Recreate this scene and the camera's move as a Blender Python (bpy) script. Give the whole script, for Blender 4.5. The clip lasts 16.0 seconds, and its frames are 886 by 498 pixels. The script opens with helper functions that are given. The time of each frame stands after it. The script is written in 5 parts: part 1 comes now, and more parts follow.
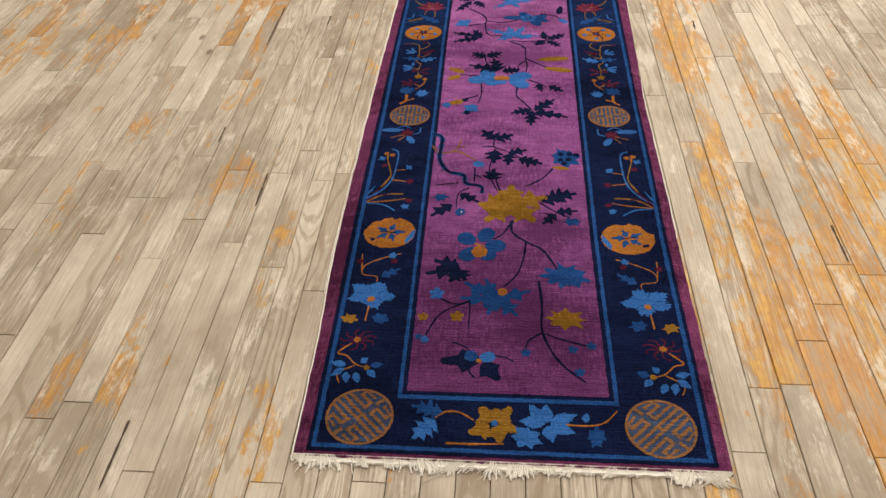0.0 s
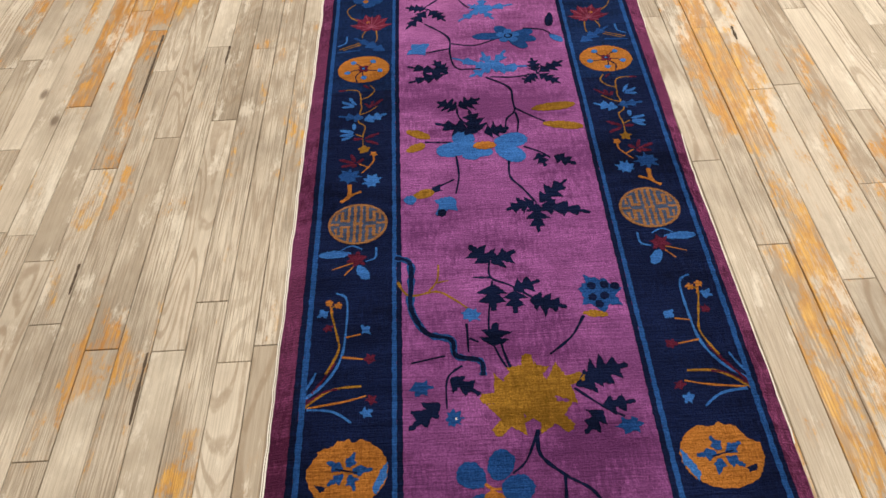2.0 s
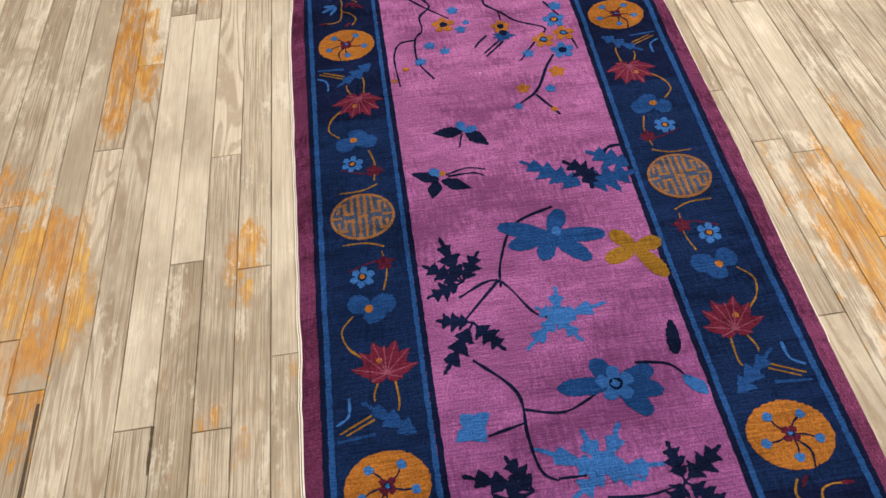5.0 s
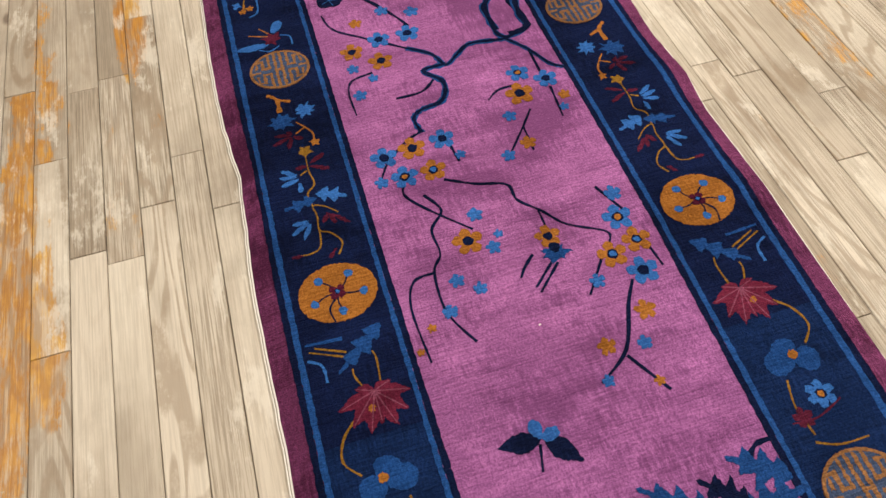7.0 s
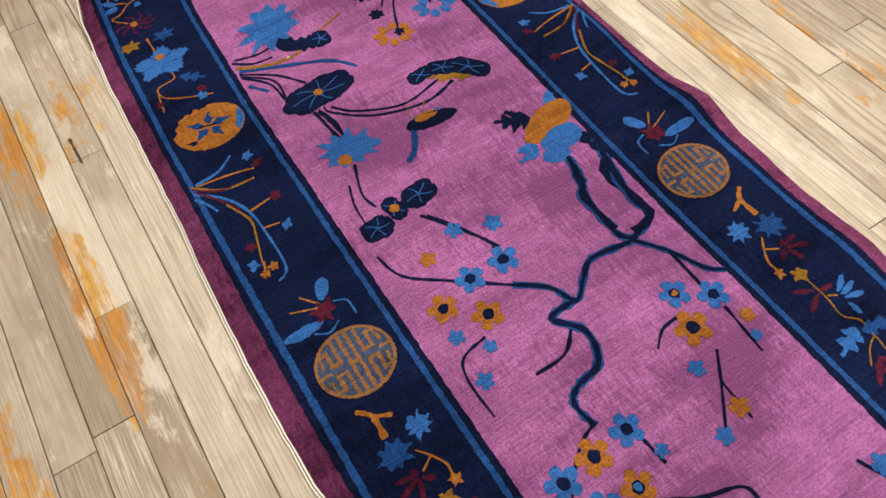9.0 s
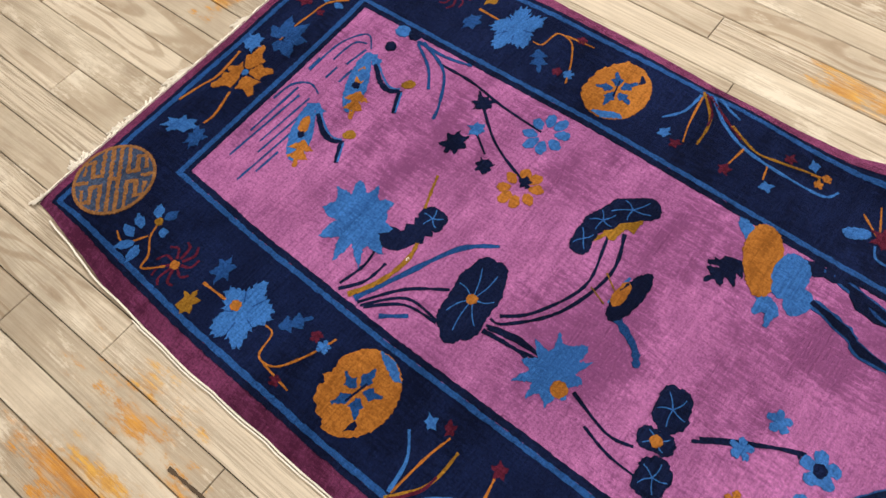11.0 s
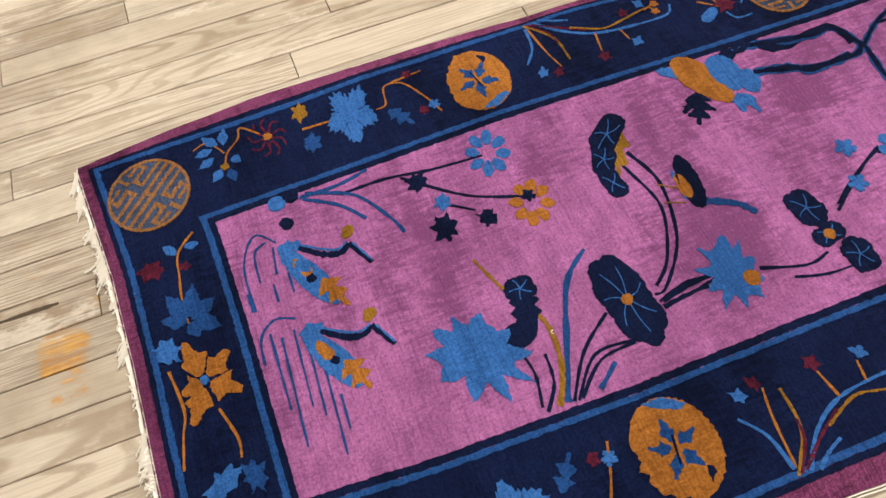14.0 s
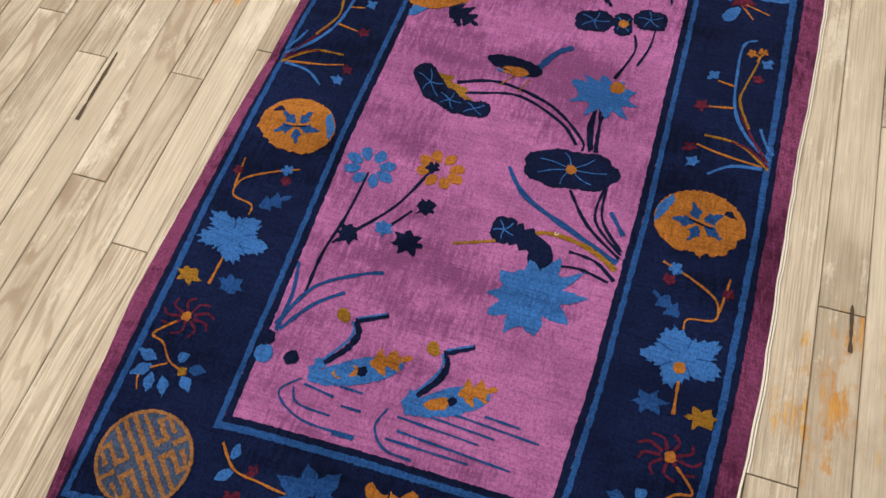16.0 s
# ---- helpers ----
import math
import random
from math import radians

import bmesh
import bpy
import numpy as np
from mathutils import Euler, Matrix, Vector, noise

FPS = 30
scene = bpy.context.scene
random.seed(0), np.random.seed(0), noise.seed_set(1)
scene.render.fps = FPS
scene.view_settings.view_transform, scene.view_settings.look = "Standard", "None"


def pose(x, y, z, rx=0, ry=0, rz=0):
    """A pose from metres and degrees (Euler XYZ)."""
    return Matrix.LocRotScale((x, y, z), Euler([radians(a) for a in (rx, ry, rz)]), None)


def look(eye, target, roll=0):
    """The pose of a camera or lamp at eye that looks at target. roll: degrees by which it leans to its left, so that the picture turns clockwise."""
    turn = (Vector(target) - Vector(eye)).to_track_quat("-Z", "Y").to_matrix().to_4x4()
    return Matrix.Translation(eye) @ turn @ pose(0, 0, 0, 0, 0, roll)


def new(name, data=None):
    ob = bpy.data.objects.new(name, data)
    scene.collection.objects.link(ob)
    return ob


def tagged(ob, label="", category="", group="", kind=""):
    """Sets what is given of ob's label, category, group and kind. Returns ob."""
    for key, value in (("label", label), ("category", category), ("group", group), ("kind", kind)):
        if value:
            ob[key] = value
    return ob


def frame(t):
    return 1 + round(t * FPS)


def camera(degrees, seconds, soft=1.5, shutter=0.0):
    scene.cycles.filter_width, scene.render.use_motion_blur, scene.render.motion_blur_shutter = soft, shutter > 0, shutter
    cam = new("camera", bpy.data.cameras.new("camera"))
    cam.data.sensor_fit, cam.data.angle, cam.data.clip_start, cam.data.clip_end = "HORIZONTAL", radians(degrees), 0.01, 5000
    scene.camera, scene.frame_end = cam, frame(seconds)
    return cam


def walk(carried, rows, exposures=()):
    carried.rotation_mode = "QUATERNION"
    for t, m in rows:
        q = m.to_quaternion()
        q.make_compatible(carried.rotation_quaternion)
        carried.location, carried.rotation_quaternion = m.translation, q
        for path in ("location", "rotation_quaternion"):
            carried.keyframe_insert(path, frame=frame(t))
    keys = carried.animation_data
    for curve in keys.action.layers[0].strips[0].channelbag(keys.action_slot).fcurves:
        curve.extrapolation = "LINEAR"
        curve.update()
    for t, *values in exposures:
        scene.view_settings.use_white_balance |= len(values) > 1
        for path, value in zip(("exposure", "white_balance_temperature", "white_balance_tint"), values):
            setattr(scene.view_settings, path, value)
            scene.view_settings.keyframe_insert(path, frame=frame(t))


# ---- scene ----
import itertools

cam = camera(62.8, 16.0)
PATH = [
    (0, (-0.022, -0.663, 1.169), (-0.172, 0.774, -0.214), -2.9),
    (0.5, (-0.005, -0.464, 1.129), (-0.122, 0.923, -0.307), -3.2),
    (1, (-0.016, -0.264, 1.092), (-0.092, 1.081, -0.387), -3.3),
    (1.5, (-0.068, -0.06, 1.057), (-0.11, 1.251, -0.453), -3.6),
    (2, (-0.108, 0.141, 1.043), (-0.124, 1.432, -0.485), -3.8),
    (2.5, (-0.14, 0.333, 1.02), (-0.128, 1.612, -0.517), -3.5),
    (3, (-0.139, 0.537, 1.028), (-0.104, 1.798, -0.524), -3.5),
    (3.5, (-0.153, 0.69, 1.012), (-0.098, 1.932, -0.555), -3.4),
    (4, (-0.187, 0.876, 1.004), (-0.117, 2.093, -0.582), -3.5),
    (4.5, (-0.213, 1.06, 1.015), (-0.135, 2.257, -0.585), -4.2),
    (4.7, (-0.204, 1.13, 1.016), (-0.126, 2.321, -0.588), -4.5),
    (6.8, (-0.267, 1.885, 0.965), (-0.012, 2.987, -0.684), -3.4),
    (7, (-0.266, 1.955, 0.958), (0.008, 3.047, -0.695), -3.6),
    (7.5, (-0.277, 2.143, 0.958), (0.057, 3.206, -0.703), -4.1),
    (8, (-0.306, 2.307, 0.95), (0.095, 3.334, -0.719), -4.4),
    (8.5, (-0.349, 2.489, 0.943), (0.111, 3.476, -0.734), -4.8),
    (9, (-0.367, 2.657, 0.925), (0.15, 3.59, -0.767), -4.4),
    (9.5, (-0.385, 2.852, 0.899), (0.176, 3.725, -0.81), -4.3),
    (10, (-0.392, 3.037, 0.897), (0.206, 3.845, -0.832), -4.3),
    (10.2, (-0.401, 3.106, 0.898), (0.217, 3.88, -0.839), -4.3),
    (12.3, (-0.453, 3.558, 0.887), (0.459, 3.878, -0.865), -2.9),
    (12.5, (-0.48, 3.605, 0.884), (0.457, 3.86, -0.865), -2.9),
    (13, (-0.514, 3.714, 0.865), (0.458, 3.812, -0.88), -4.0),
    (13.5, (-0.463, 3.786, 0.855), (0.524, 3.714, -0.883), -5.1),
    (14, (-0.403, 3.87, 0.864), (0.555, 3.607, -0.872), -6.5),
    (14.5, (-0.377, 3.958, 0.879), (0.498, 3.511, -0.864), -7.5),
    (15, (-0.343, 4.024, 0.888), (0.407, 3.433, -0.87), -8.7),
    (15.5, (-0.263, 4.073, 0.895), (0.307, 3.34, -0.876), -8.5),
    (16, (-0.149, 4.125, 0.917), (0.236, 3.326, -0.875), -8.8),
]
walk(cam, [(t, look(eye, target, roll)) for t, eye, target, roll in PATH],
     exposures=((0.0, 0.08), (2.5, 0.15), (7.0, 0.05), (9.5, 0.14), (13.5, 0.14), (16.0, -0.08)))

# ---- light: unseen lamps, assumed at the ceiling of a closed room ----
world = bpy.data.worlds.new("world")
scene.world = world
world.use_nodes = True
world.node_tree.nodes["Background"].inputs[0].default_value = (1.0, 0.95, 0.88, 1)
world.node_tree.nodes["Background"].inputs[1].default_value = 0.02
CEIL = 3.0


def lamp(x, y, sx, sy, watts):
    data = bpy.data.lights.new("assumed_lamp", "AREA")
    data.shape, data.size, data.size_y = "RECTANGLE", sx, sy
    data.energy, data.color = watts, (1.0, 0.945, 0.875)
    ob = new("assumed_lamp_light", data)
    ob.matrix_world = pose(x, y, CEIL - 0.06)
    return ob


for lx, ly in ((1.5, -0.6), (1.5, 2.2), (1.5, 5.0), (-1.6, 0.8), (-1.6, 3.8)):
    lamp(lx, ly, 0.3, 1.2, 33 if lx < 0 else (42 if ly < 0 else 66))


# ---- materials ----
class Nodes:
    """A short way to write a node material."""

    def __init__(self, name):
        self.mat = bpy.data.materials.new(name)
        self.mat.use_nodes = True
        self.tree = self.mat.node_tree
        self.shader = self.tree.nodes["Principled BSDF"]

    def add(self, kind, *links, **values):
        n = self.tree.nodes.new(kind)
        for k, v in values.items():
            if k == "op":
                n.operation = v
            elif k == "blend":
                n.data_type, n.blend_type = "RGBA", v
            elif k == "bands":
                n.bands_direction = v
            elif k == "dim":
                n.noise_dimensions = v
        for spot, what in links:
            self.set(n, spot, what)
        return n

    def set(self, n, spot, what):
        socket = n.inputs[spot]
        if isinstance(what, bpy.types.NodeSocket):
            self.tree.links.new(what, socket)
        else:
            socket.default_value = what

    def math(self, op, a, b=0.0, c=0.0):
        return self.add("ShaderNodeMath", (0, a), (1, b), (2, c), op=op).outputs[0]

    def mix(self, f, a, b, blend="MIX"):
        a = (*a, 1) if isinstance(a, tuple) else a
        b = (*b, 1) if isinstance(b, tuple) else b
        return self.add("ShaderNodeMix", (0, f), (6, a), (7, b), blend=blend).outputs[2]

    def noise(self, vec, scale, detail=4.0, rough=0.55, distort=0.0):
        return self.add("ShaderNodeTexNoise", ("Vector", vec), ("Scale", scale), ("Detail", detail), ("Roughness", rough), ("Distortion", distort)).outputs[0]

    def ramp(self, value, lo, hi, a=0.0, b=1.0):
        n = self.add("ShaderNodeMapRange", (0, value), (1, lo), (2, hi), (3, a), (4, b))
        n.interpolation_type = "SMOOTHSTEP"
        return n.outputs[0]

    def place(self, scale=(1, 1, 1), shift=None):
        p = self.add("ShaderNodeNewGeometry").outputs["Position"]
        if shift is not None:
            p = self.add("ShaderNodeVectorMath", (0, p), (1, shift), op="ADD").outputs[0]
        return self.add("ShaderNodeVectorMath", (0, p), (1, scale), op="MULTIPLY").outputs[0]

    def bump(self, height, strength, distance, normal=None):
        n = self.add("ShaderNodeBump", ("Strength", strength), ("Distance", distance), ("Height", height))
        if normal is not None:
            self.set(n, "Normal", normal)
        self.set(self.shader, "Normal", n.outputs[0])

    def finish(self, color, rough, **rest):
        color = (*color, 1) if isinstance(color, tuple) else color
        self.set(self.shader, "Base Color", color)
        self.set(self.shader, "Roughness", rough)
        for k, v in rest.items():
            self.set(self.shader, k.replace("_", " "), v)
        return self.mat


def plain(name, color, rough=0.7, amount=0.12):
    n = Nodes(name)
    v = n.noise(n.place(), 6.0)
    dark = tuple(c * (1 - amount) for c in color)
    return n.finish(n.mix(v, dark, color), rough)


# Where old orange shellac is left on the boards: x, y, reach across, reach along, how much.
SHELLAC = (
    (0.692, 0.179, 0.06, 0.45, 0.75), (0.604, 0.431, 0.05, 0.30, 0.7), (0.771, 0.367, 0.05, 0.45, 0.6), (0.555, 0.393, 0.05, 0.25, 0.35), (0.870, 0.887, 0.10, 0.5, 0.4), (0.539, 1.474, 0.09, 0.22, 0.6), (0.742, 0.602, 0.45, 1.1, 0.52), (-0.901, 0.691, 0.7, 1.2, 0.22), (0.005, -0.061, 0.6, 0.2, 0.2),
    (0.622, 1.746, 0.12, 0.3, 0.4), (-1.634, 1.661, 0.5, 0.4, 0.55), (-0.953, 1.687, 0.14, 0.2, 0.5), (-0.721, 0.818, 0.05, 0.10, 0.6), (-0.460, 0.008, 0.06, 0.2, 0.5), (-0.690, 0.119, 0.10, 0.14, 0.4),
    (-0.775, 2.667, 0.035, 0.30, 1.0), (-0.718, 2.604, 0.03, 0.16, 1.0), (-0.843, 1.985, 0.09, 0.18, 0.6), (-0.492, 2.019, 0.05, 0.10, 0.55), (-0.559, 3.373, 0.035, 0.20, 1.5), (-0.97, 2.06, 0.22, 0.26, 0.8), (-0.74, 3.05, 0.05, 0.45, 0.8),
    (-0.499, 3.781, 0.10, 0.16, 0.7), (-0.594, 3.797, 0.05, 0.2, 0.8), (0.583, 2.002, 0.14, 0.22, 0.5), (0.565, 3.260, 0.05, 0.30, 0.5), (0.671, 3.153, 0.05, 0.2, 0.5), (0.771, 2.948, 0.10, 0.3, 0.4), (-0.127, 4.326, 0.05, 0.08, 0.45), (0.071, 4.256, 0.04, 0.05, 0.9), (0.129, 4.252, 0.03, 0.04, 0.8),
)


def wood():
    n = Nodes("old_floorboard")
    rnd = n.math("FRACT", n.math("ADD", n.add("ShaderNodeObjectInfo").outputs["Random"], n.add("ShaderNodeNewGeometry").outputs["Random Per Island"]))
    far = n.math("MULTIPLY", rnd, 37.0)
    shift = n.add("ShaderNodeCombineXYZ", (0, n.math("MULTIPLY", rnd, 3.1)), (1, far), (2, far)).outputs[0]
    tone = n.math("FRACT", n.math("MULTIPLY", rnd, 7.31))
    kind = n.math("FRACT", n.math("MULTIPLY", rnd, 23.9))
    each = n.math("FRACT", n.math("MULTIPLY", rnd, 13.7))
    fine = n.noise(n.place((360, 8, 1), shift), 1.0, 5, 0.65)
    mid = n.noise(n.place((70, 2.2, 1), shift), 1.0, 4, 0.6, 0.6)
    blot = n.noise(n.place((7, 3, 1), shift), 1.0, 4, 0.6)
    crumb = n.noise(n.place((46, 26, 1), shift), 1.0, 5, 0.7)
    # growth rings: straight lines on most boards, tall arches on some
    arch = n.noise(n.place((8, 1.3, 1), shift), 1.0, 2, 0.5, 0.3)
    rings = n.math("SINE", n.math("MULTIPLY", arch, 95.0))
    rings = n.math("MULTIPLY", n.ramp(rings, 0.0, 0.9), n.ramp(kind, 0.48, 0.72, 0.10, 0.85))
    rings = n.math("MULTIPLY", rings, n.ramp(crumb, 0.30, 0.55, 0.45, 1.0))
    base = n.mix(tone, (0.38, 0.315, 0.235), (0.63, 0.555, 0.448))
    grey = n.mix(n.ramp(blot, 0.42, 0.72, 0, 0.8), base, (0.66, 0.595, 0.485))
    grey = n.mix(n.ramp(n.noise(n.place((5, 2.4, 1), shift), 1.0, 4, 0.6), 0.50, 0.72, 0, 0.65), grey, (0.30, 0.245, 0.18))
    dirt = n.ramp(n.math("ADD", n.noise(n.place((3, 2.0, 1)), 1.0, 4, 0.65), n.math("MULTIPLY", crumb, 0.22)), 0.56, 0.82, 0, 0.60)
    grey = n.mix(dirt, grey, (0.27, 0.225, 0.17))
    lines = n.ramp(fine, 0.36, 0.60)
    dark = n.mix(0.74, grey, (0.17, 0.125, 0.08))
    strength = n.ramp(each, 0.1, 0.9, 0.30, 0.95)
    grain = n.mix(n.math("MULTIPLY", n.math("SUBTRACT", 1.0, lines), strength), grey, dark)
    grain = n.mix(rings, grain, n.mix(0.6, grey, (0.20, 0.13, 0.07)))
    # knots and nail holes
    vor = n.add("ShaderNodeTexVoronoi", ("Vector", n.place((5.5, 2.6, 1), shift)), ("Scale", 1.0)).outputs["Distance"]
    grain = n.mix(n.ramp(n.math("ADD", vor, n.math("MULTIPLY", crumb, 0.05)), 0.05, 0.10, 0.8, 0.0), grain, (0.13, 0.09, 0.06))
    # shellac: a brown stain that soaked in, and over it the orange film where it has not been scraped off
    spot = None
    px = n.place()
    for x, y, rx, ry, k in SHELLAC:
        d = n.add("ShaderNodeVectorMath", (0, px), (1, (-x, -y, 0)), op="ADD").outputs[0]
        d = n.add("ShaderNodeVectorMath", (0, d), (1, (1 / rx, 1 / ry, 0)), op="MULTIPLY").outputs[0]
        r = n.add("ShaderNodeVectorMath", (0, d), op="LENGTH").outputs["Value"]
        v = n.ramp(r, 0.45, 1.45, k, 0.0)
        spot = v if spot is None else n.math("ADD", spot, v)
    patch = n.noise(n.place((15, 5.5, 1), shift), 1.0, 6, 0.74)
    wide = n.noise(n.place((2.6, 1.4, 1)), 1.0, 3, 0.6)
    keep = n.math("ADD", n.math("ADD", n.math("MULTIPLY", patch, 1.15), n.math("MULTIPLY", wide, 0.50)), n.math("ADD", n.math("MULTIPLY", spot, 0.42), n.math("MULTIPLY", each, 0.26)))
    keep = n.math("ADD", keep, n.math("ADD", n.math("MULTIPLY", fine, 0.22), n.math("MULTIPLY", crumb, 0.28)))
    orange = n.mix(tone, (0.54, 0.250, 0.036), (0.66, 0.390, 0.070))
    orange = n.mix(n.ramp(crumb, 0.35, 0.62, 0.55, 0.0), orange, (0.33, 0.130, 0.03))
    orange = n.mix(n.math("MULTIPLY", n.math("MAXIMUM", n.ramp(fine, 0.35, 0.6, 1.0, 0.0), rings), 0.6), orange, (0.29, 0.115, 0.03))
    scrape = n.ramp(n.noise(n.place((70, 11, 1), shift), 1.0, 6, 0.72), 0.40, 0.56, 0.25, 1.0)
    stain = n.ramp(keep, 1.38, 1.53, 0.0, 0.40)
    film = n.math("MULTIPLY", n.ramp(keep, 1.465, 1.55, 0.0, 0.95), scrape)
    color = n.mix(stain, grain, n.mix(0.5, grain, (0.36, 0.20, 0.085)))
    color = n.mix(film, color, orange)
    pale = n.ramp(n.math("ADD", n.noise(n.place((13, 4.6, 2), shift), 1.0, 6, 0.75), n.math("MULTIPLY", fine, 0.14)), 0.62, 0.72, 0.0, 0.62)
    color = n.mix(n.math("MULTIPLY", pale, n.ramp(crumb, 0.32, 0.52, 0.5, 1.0)), color, (0.70, 0.645, 0.545))
    height = n.math("ADD", n.math("MULTIPLY", n.math("MULTIPLY", lines, strength), 0.6), n.math("ADD", n.math("MULTIPLY", mid, 0.5), n.math("MULTIPLY", rings, -0.5)))
    height = n.math("ADD", height, n.math("MULTIPLY", film, 0.3))
    n.bump(height, 0.5, 0.0012)
    return n.finish(color, n.mix(film, (0.6, 0.6, 0.6), (0.34, 0.34, 0.34)), Specular_IOR_Level=0.35)


# Parted pile, shade painted in: x, y, reach across, reach along, how much.
PARTED_SHADE = (
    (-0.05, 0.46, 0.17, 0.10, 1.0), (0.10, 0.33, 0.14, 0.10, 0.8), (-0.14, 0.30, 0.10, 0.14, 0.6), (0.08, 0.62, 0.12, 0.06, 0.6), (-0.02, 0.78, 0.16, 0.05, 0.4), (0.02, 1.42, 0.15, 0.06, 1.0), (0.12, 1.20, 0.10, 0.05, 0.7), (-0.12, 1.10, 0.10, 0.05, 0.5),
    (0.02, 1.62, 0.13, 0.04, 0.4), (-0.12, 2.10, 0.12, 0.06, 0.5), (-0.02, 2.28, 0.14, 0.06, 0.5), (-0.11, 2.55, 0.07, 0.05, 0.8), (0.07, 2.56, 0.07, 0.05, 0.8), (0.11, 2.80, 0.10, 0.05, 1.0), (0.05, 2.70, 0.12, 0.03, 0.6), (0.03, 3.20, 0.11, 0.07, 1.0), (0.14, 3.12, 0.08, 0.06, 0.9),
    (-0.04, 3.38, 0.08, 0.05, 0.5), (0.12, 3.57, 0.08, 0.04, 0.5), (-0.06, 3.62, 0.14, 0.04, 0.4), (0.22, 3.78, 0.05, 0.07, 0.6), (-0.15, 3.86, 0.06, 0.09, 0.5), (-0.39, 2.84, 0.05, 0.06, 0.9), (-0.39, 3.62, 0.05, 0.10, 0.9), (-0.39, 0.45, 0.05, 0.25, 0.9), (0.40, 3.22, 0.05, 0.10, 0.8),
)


def pile(name, color, worn, lean=0.42, sheen=0.8, contrast=1.0, far_lit=None):
    """Wool pile that leans towards the near end of the rug."""
    n = Nodes(name)
    streak = n.noise(n.place((520, 70, 1)), 1.0, 4, 0.7)
    row = n.noise(n.place((16, 270, 1)), 1.0, 3, 0.6)
    cloud = n.noise(n.place((9, 10, 1)), 1.0, 7, 0.68)
    knot = n.noise(n.place((290, 250, 1)), 1.0, 3, 0.7)
    ruck = n.noise(n.place((7, 26, 1)), 1.0, 6, 0.7, 0.25)
    brush = n.noise(n.place((150, 34, 1)), 1.0, 4, 0.65)
    broad = n.noise(n.place((3.1, 4.6, 1)), 1.0, 3, 0.55)
    if far_lit:
        # view-dependent pile brightness put into the colour: darker near end, paler far end
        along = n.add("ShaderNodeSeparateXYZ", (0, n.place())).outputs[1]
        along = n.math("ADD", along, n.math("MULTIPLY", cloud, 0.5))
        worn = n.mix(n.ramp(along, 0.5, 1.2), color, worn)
        worn = n.mix(n.ramp(along, 1.2, 3.0), worn, far_lit)
    deep = n.mix(1.0, worn, (0.36, 0.30, 0.37), "MULTIPLY") if far_lit else tuple(v * 0.42 for v in color)
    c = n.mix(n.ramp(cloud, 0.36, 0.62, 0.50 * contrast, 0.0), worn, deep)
    # parted pile, brushed along the lean; its inner shade goes into the colour
    shade = None
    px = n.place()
    for x, y, rx, ry, k in PARTED_SHADE:
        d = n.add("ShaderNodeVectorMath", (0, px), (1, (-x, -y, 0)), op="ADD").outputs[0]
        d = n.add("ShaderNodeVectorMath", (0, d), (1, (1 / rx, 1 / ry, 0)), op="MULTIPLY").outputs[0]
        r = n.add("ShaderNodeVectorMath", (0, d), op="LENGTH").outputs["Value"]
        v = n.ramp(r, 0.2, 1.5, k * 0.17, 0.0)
        shade = v if shade is None else n.math("ADD", shade, v)
    spot = n.math("ADD", n.math("ADD", n.math("MULTIPLY", broad, 0.8), n.math("MULTIPLY", ruck, 0.45)), n.math("ADD", n.math("MULTIPLY", brush, 0.55), n.math("MULTIPLY", cloud, 0.60)))
    spot = n.math("ADD", spot, shade)
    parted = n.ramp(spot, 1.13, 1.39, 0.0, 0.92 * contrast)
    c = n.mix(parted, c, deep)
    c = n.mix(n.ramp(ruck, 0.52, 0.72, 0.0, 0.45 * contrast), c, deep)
    c = n.mix(n.ramp(row, 0.46, 0.66, 0.0, 0.42), c, deep)
    c = n.mix(n.ramp(streak, 0.44, 0.66, 0.0, 0.40), c, deep)
    c = n.mix(n.ramp(knot, 0.46, 0.68, 0.0, 0.70), c, deep)
    c = n.mix(n.ramp(knot, 0.30, 0.44, 0.25, 0.0), c, n.mix(1.0, worn, (1.5, 1.5, 1.5), "MULTIPLY") if far_lit else tuple(min(0.9, v * 1.5 + 0.01) for v in worn))
    tilt = n.add("ShaderNodeCombineXYZ", (0, n.ramp(cloud, 0.3, 0.7, -0.12, 0.20)), (1, n.ramp(ruck, 0.3, 0.7, -lean + 0.15, -lean - 0.15)), (2, 0.0)).outputs[0]
    up = n.add("ShaderNodeVectorMath", (0, n.add("ShaderNodeNewGeometry").outputs["Normal"]), (1, tilt), op="ADD").outputs[0]
    up = n.add("ShaderNodeVectorMath", (0, up), op="NORMALIZE").outputs[0]
    n.bump(n.math("ADD", n.math("ADD", streak, knot), n.math("ADD", row, n.math("MULTIPLY", ruck, 1.2))), 0.9, 0.0034, up)
    tint = tuple(min(1.0, 0.12 + 0.88 * v / max(color)) for v in color)
    gloss = n.math("MULTIPLY", n.math("SUBTRACT", 1.0, parted), n.math("MULTIPLY", n.ramp(cloud, 0.34, 0.62, 0.45, 1.0), n.ramp(knot, 0.40, 0.64, 1.0, 0.55)))
    return n.finish(c, 0.9, Sheen_Weight=n.math("MULTIPLY", gloss, sheen), Sheen_Roughness=0.40, Sheen_Tint=(*tint, 1), Specular_IOR_Level=0.06)


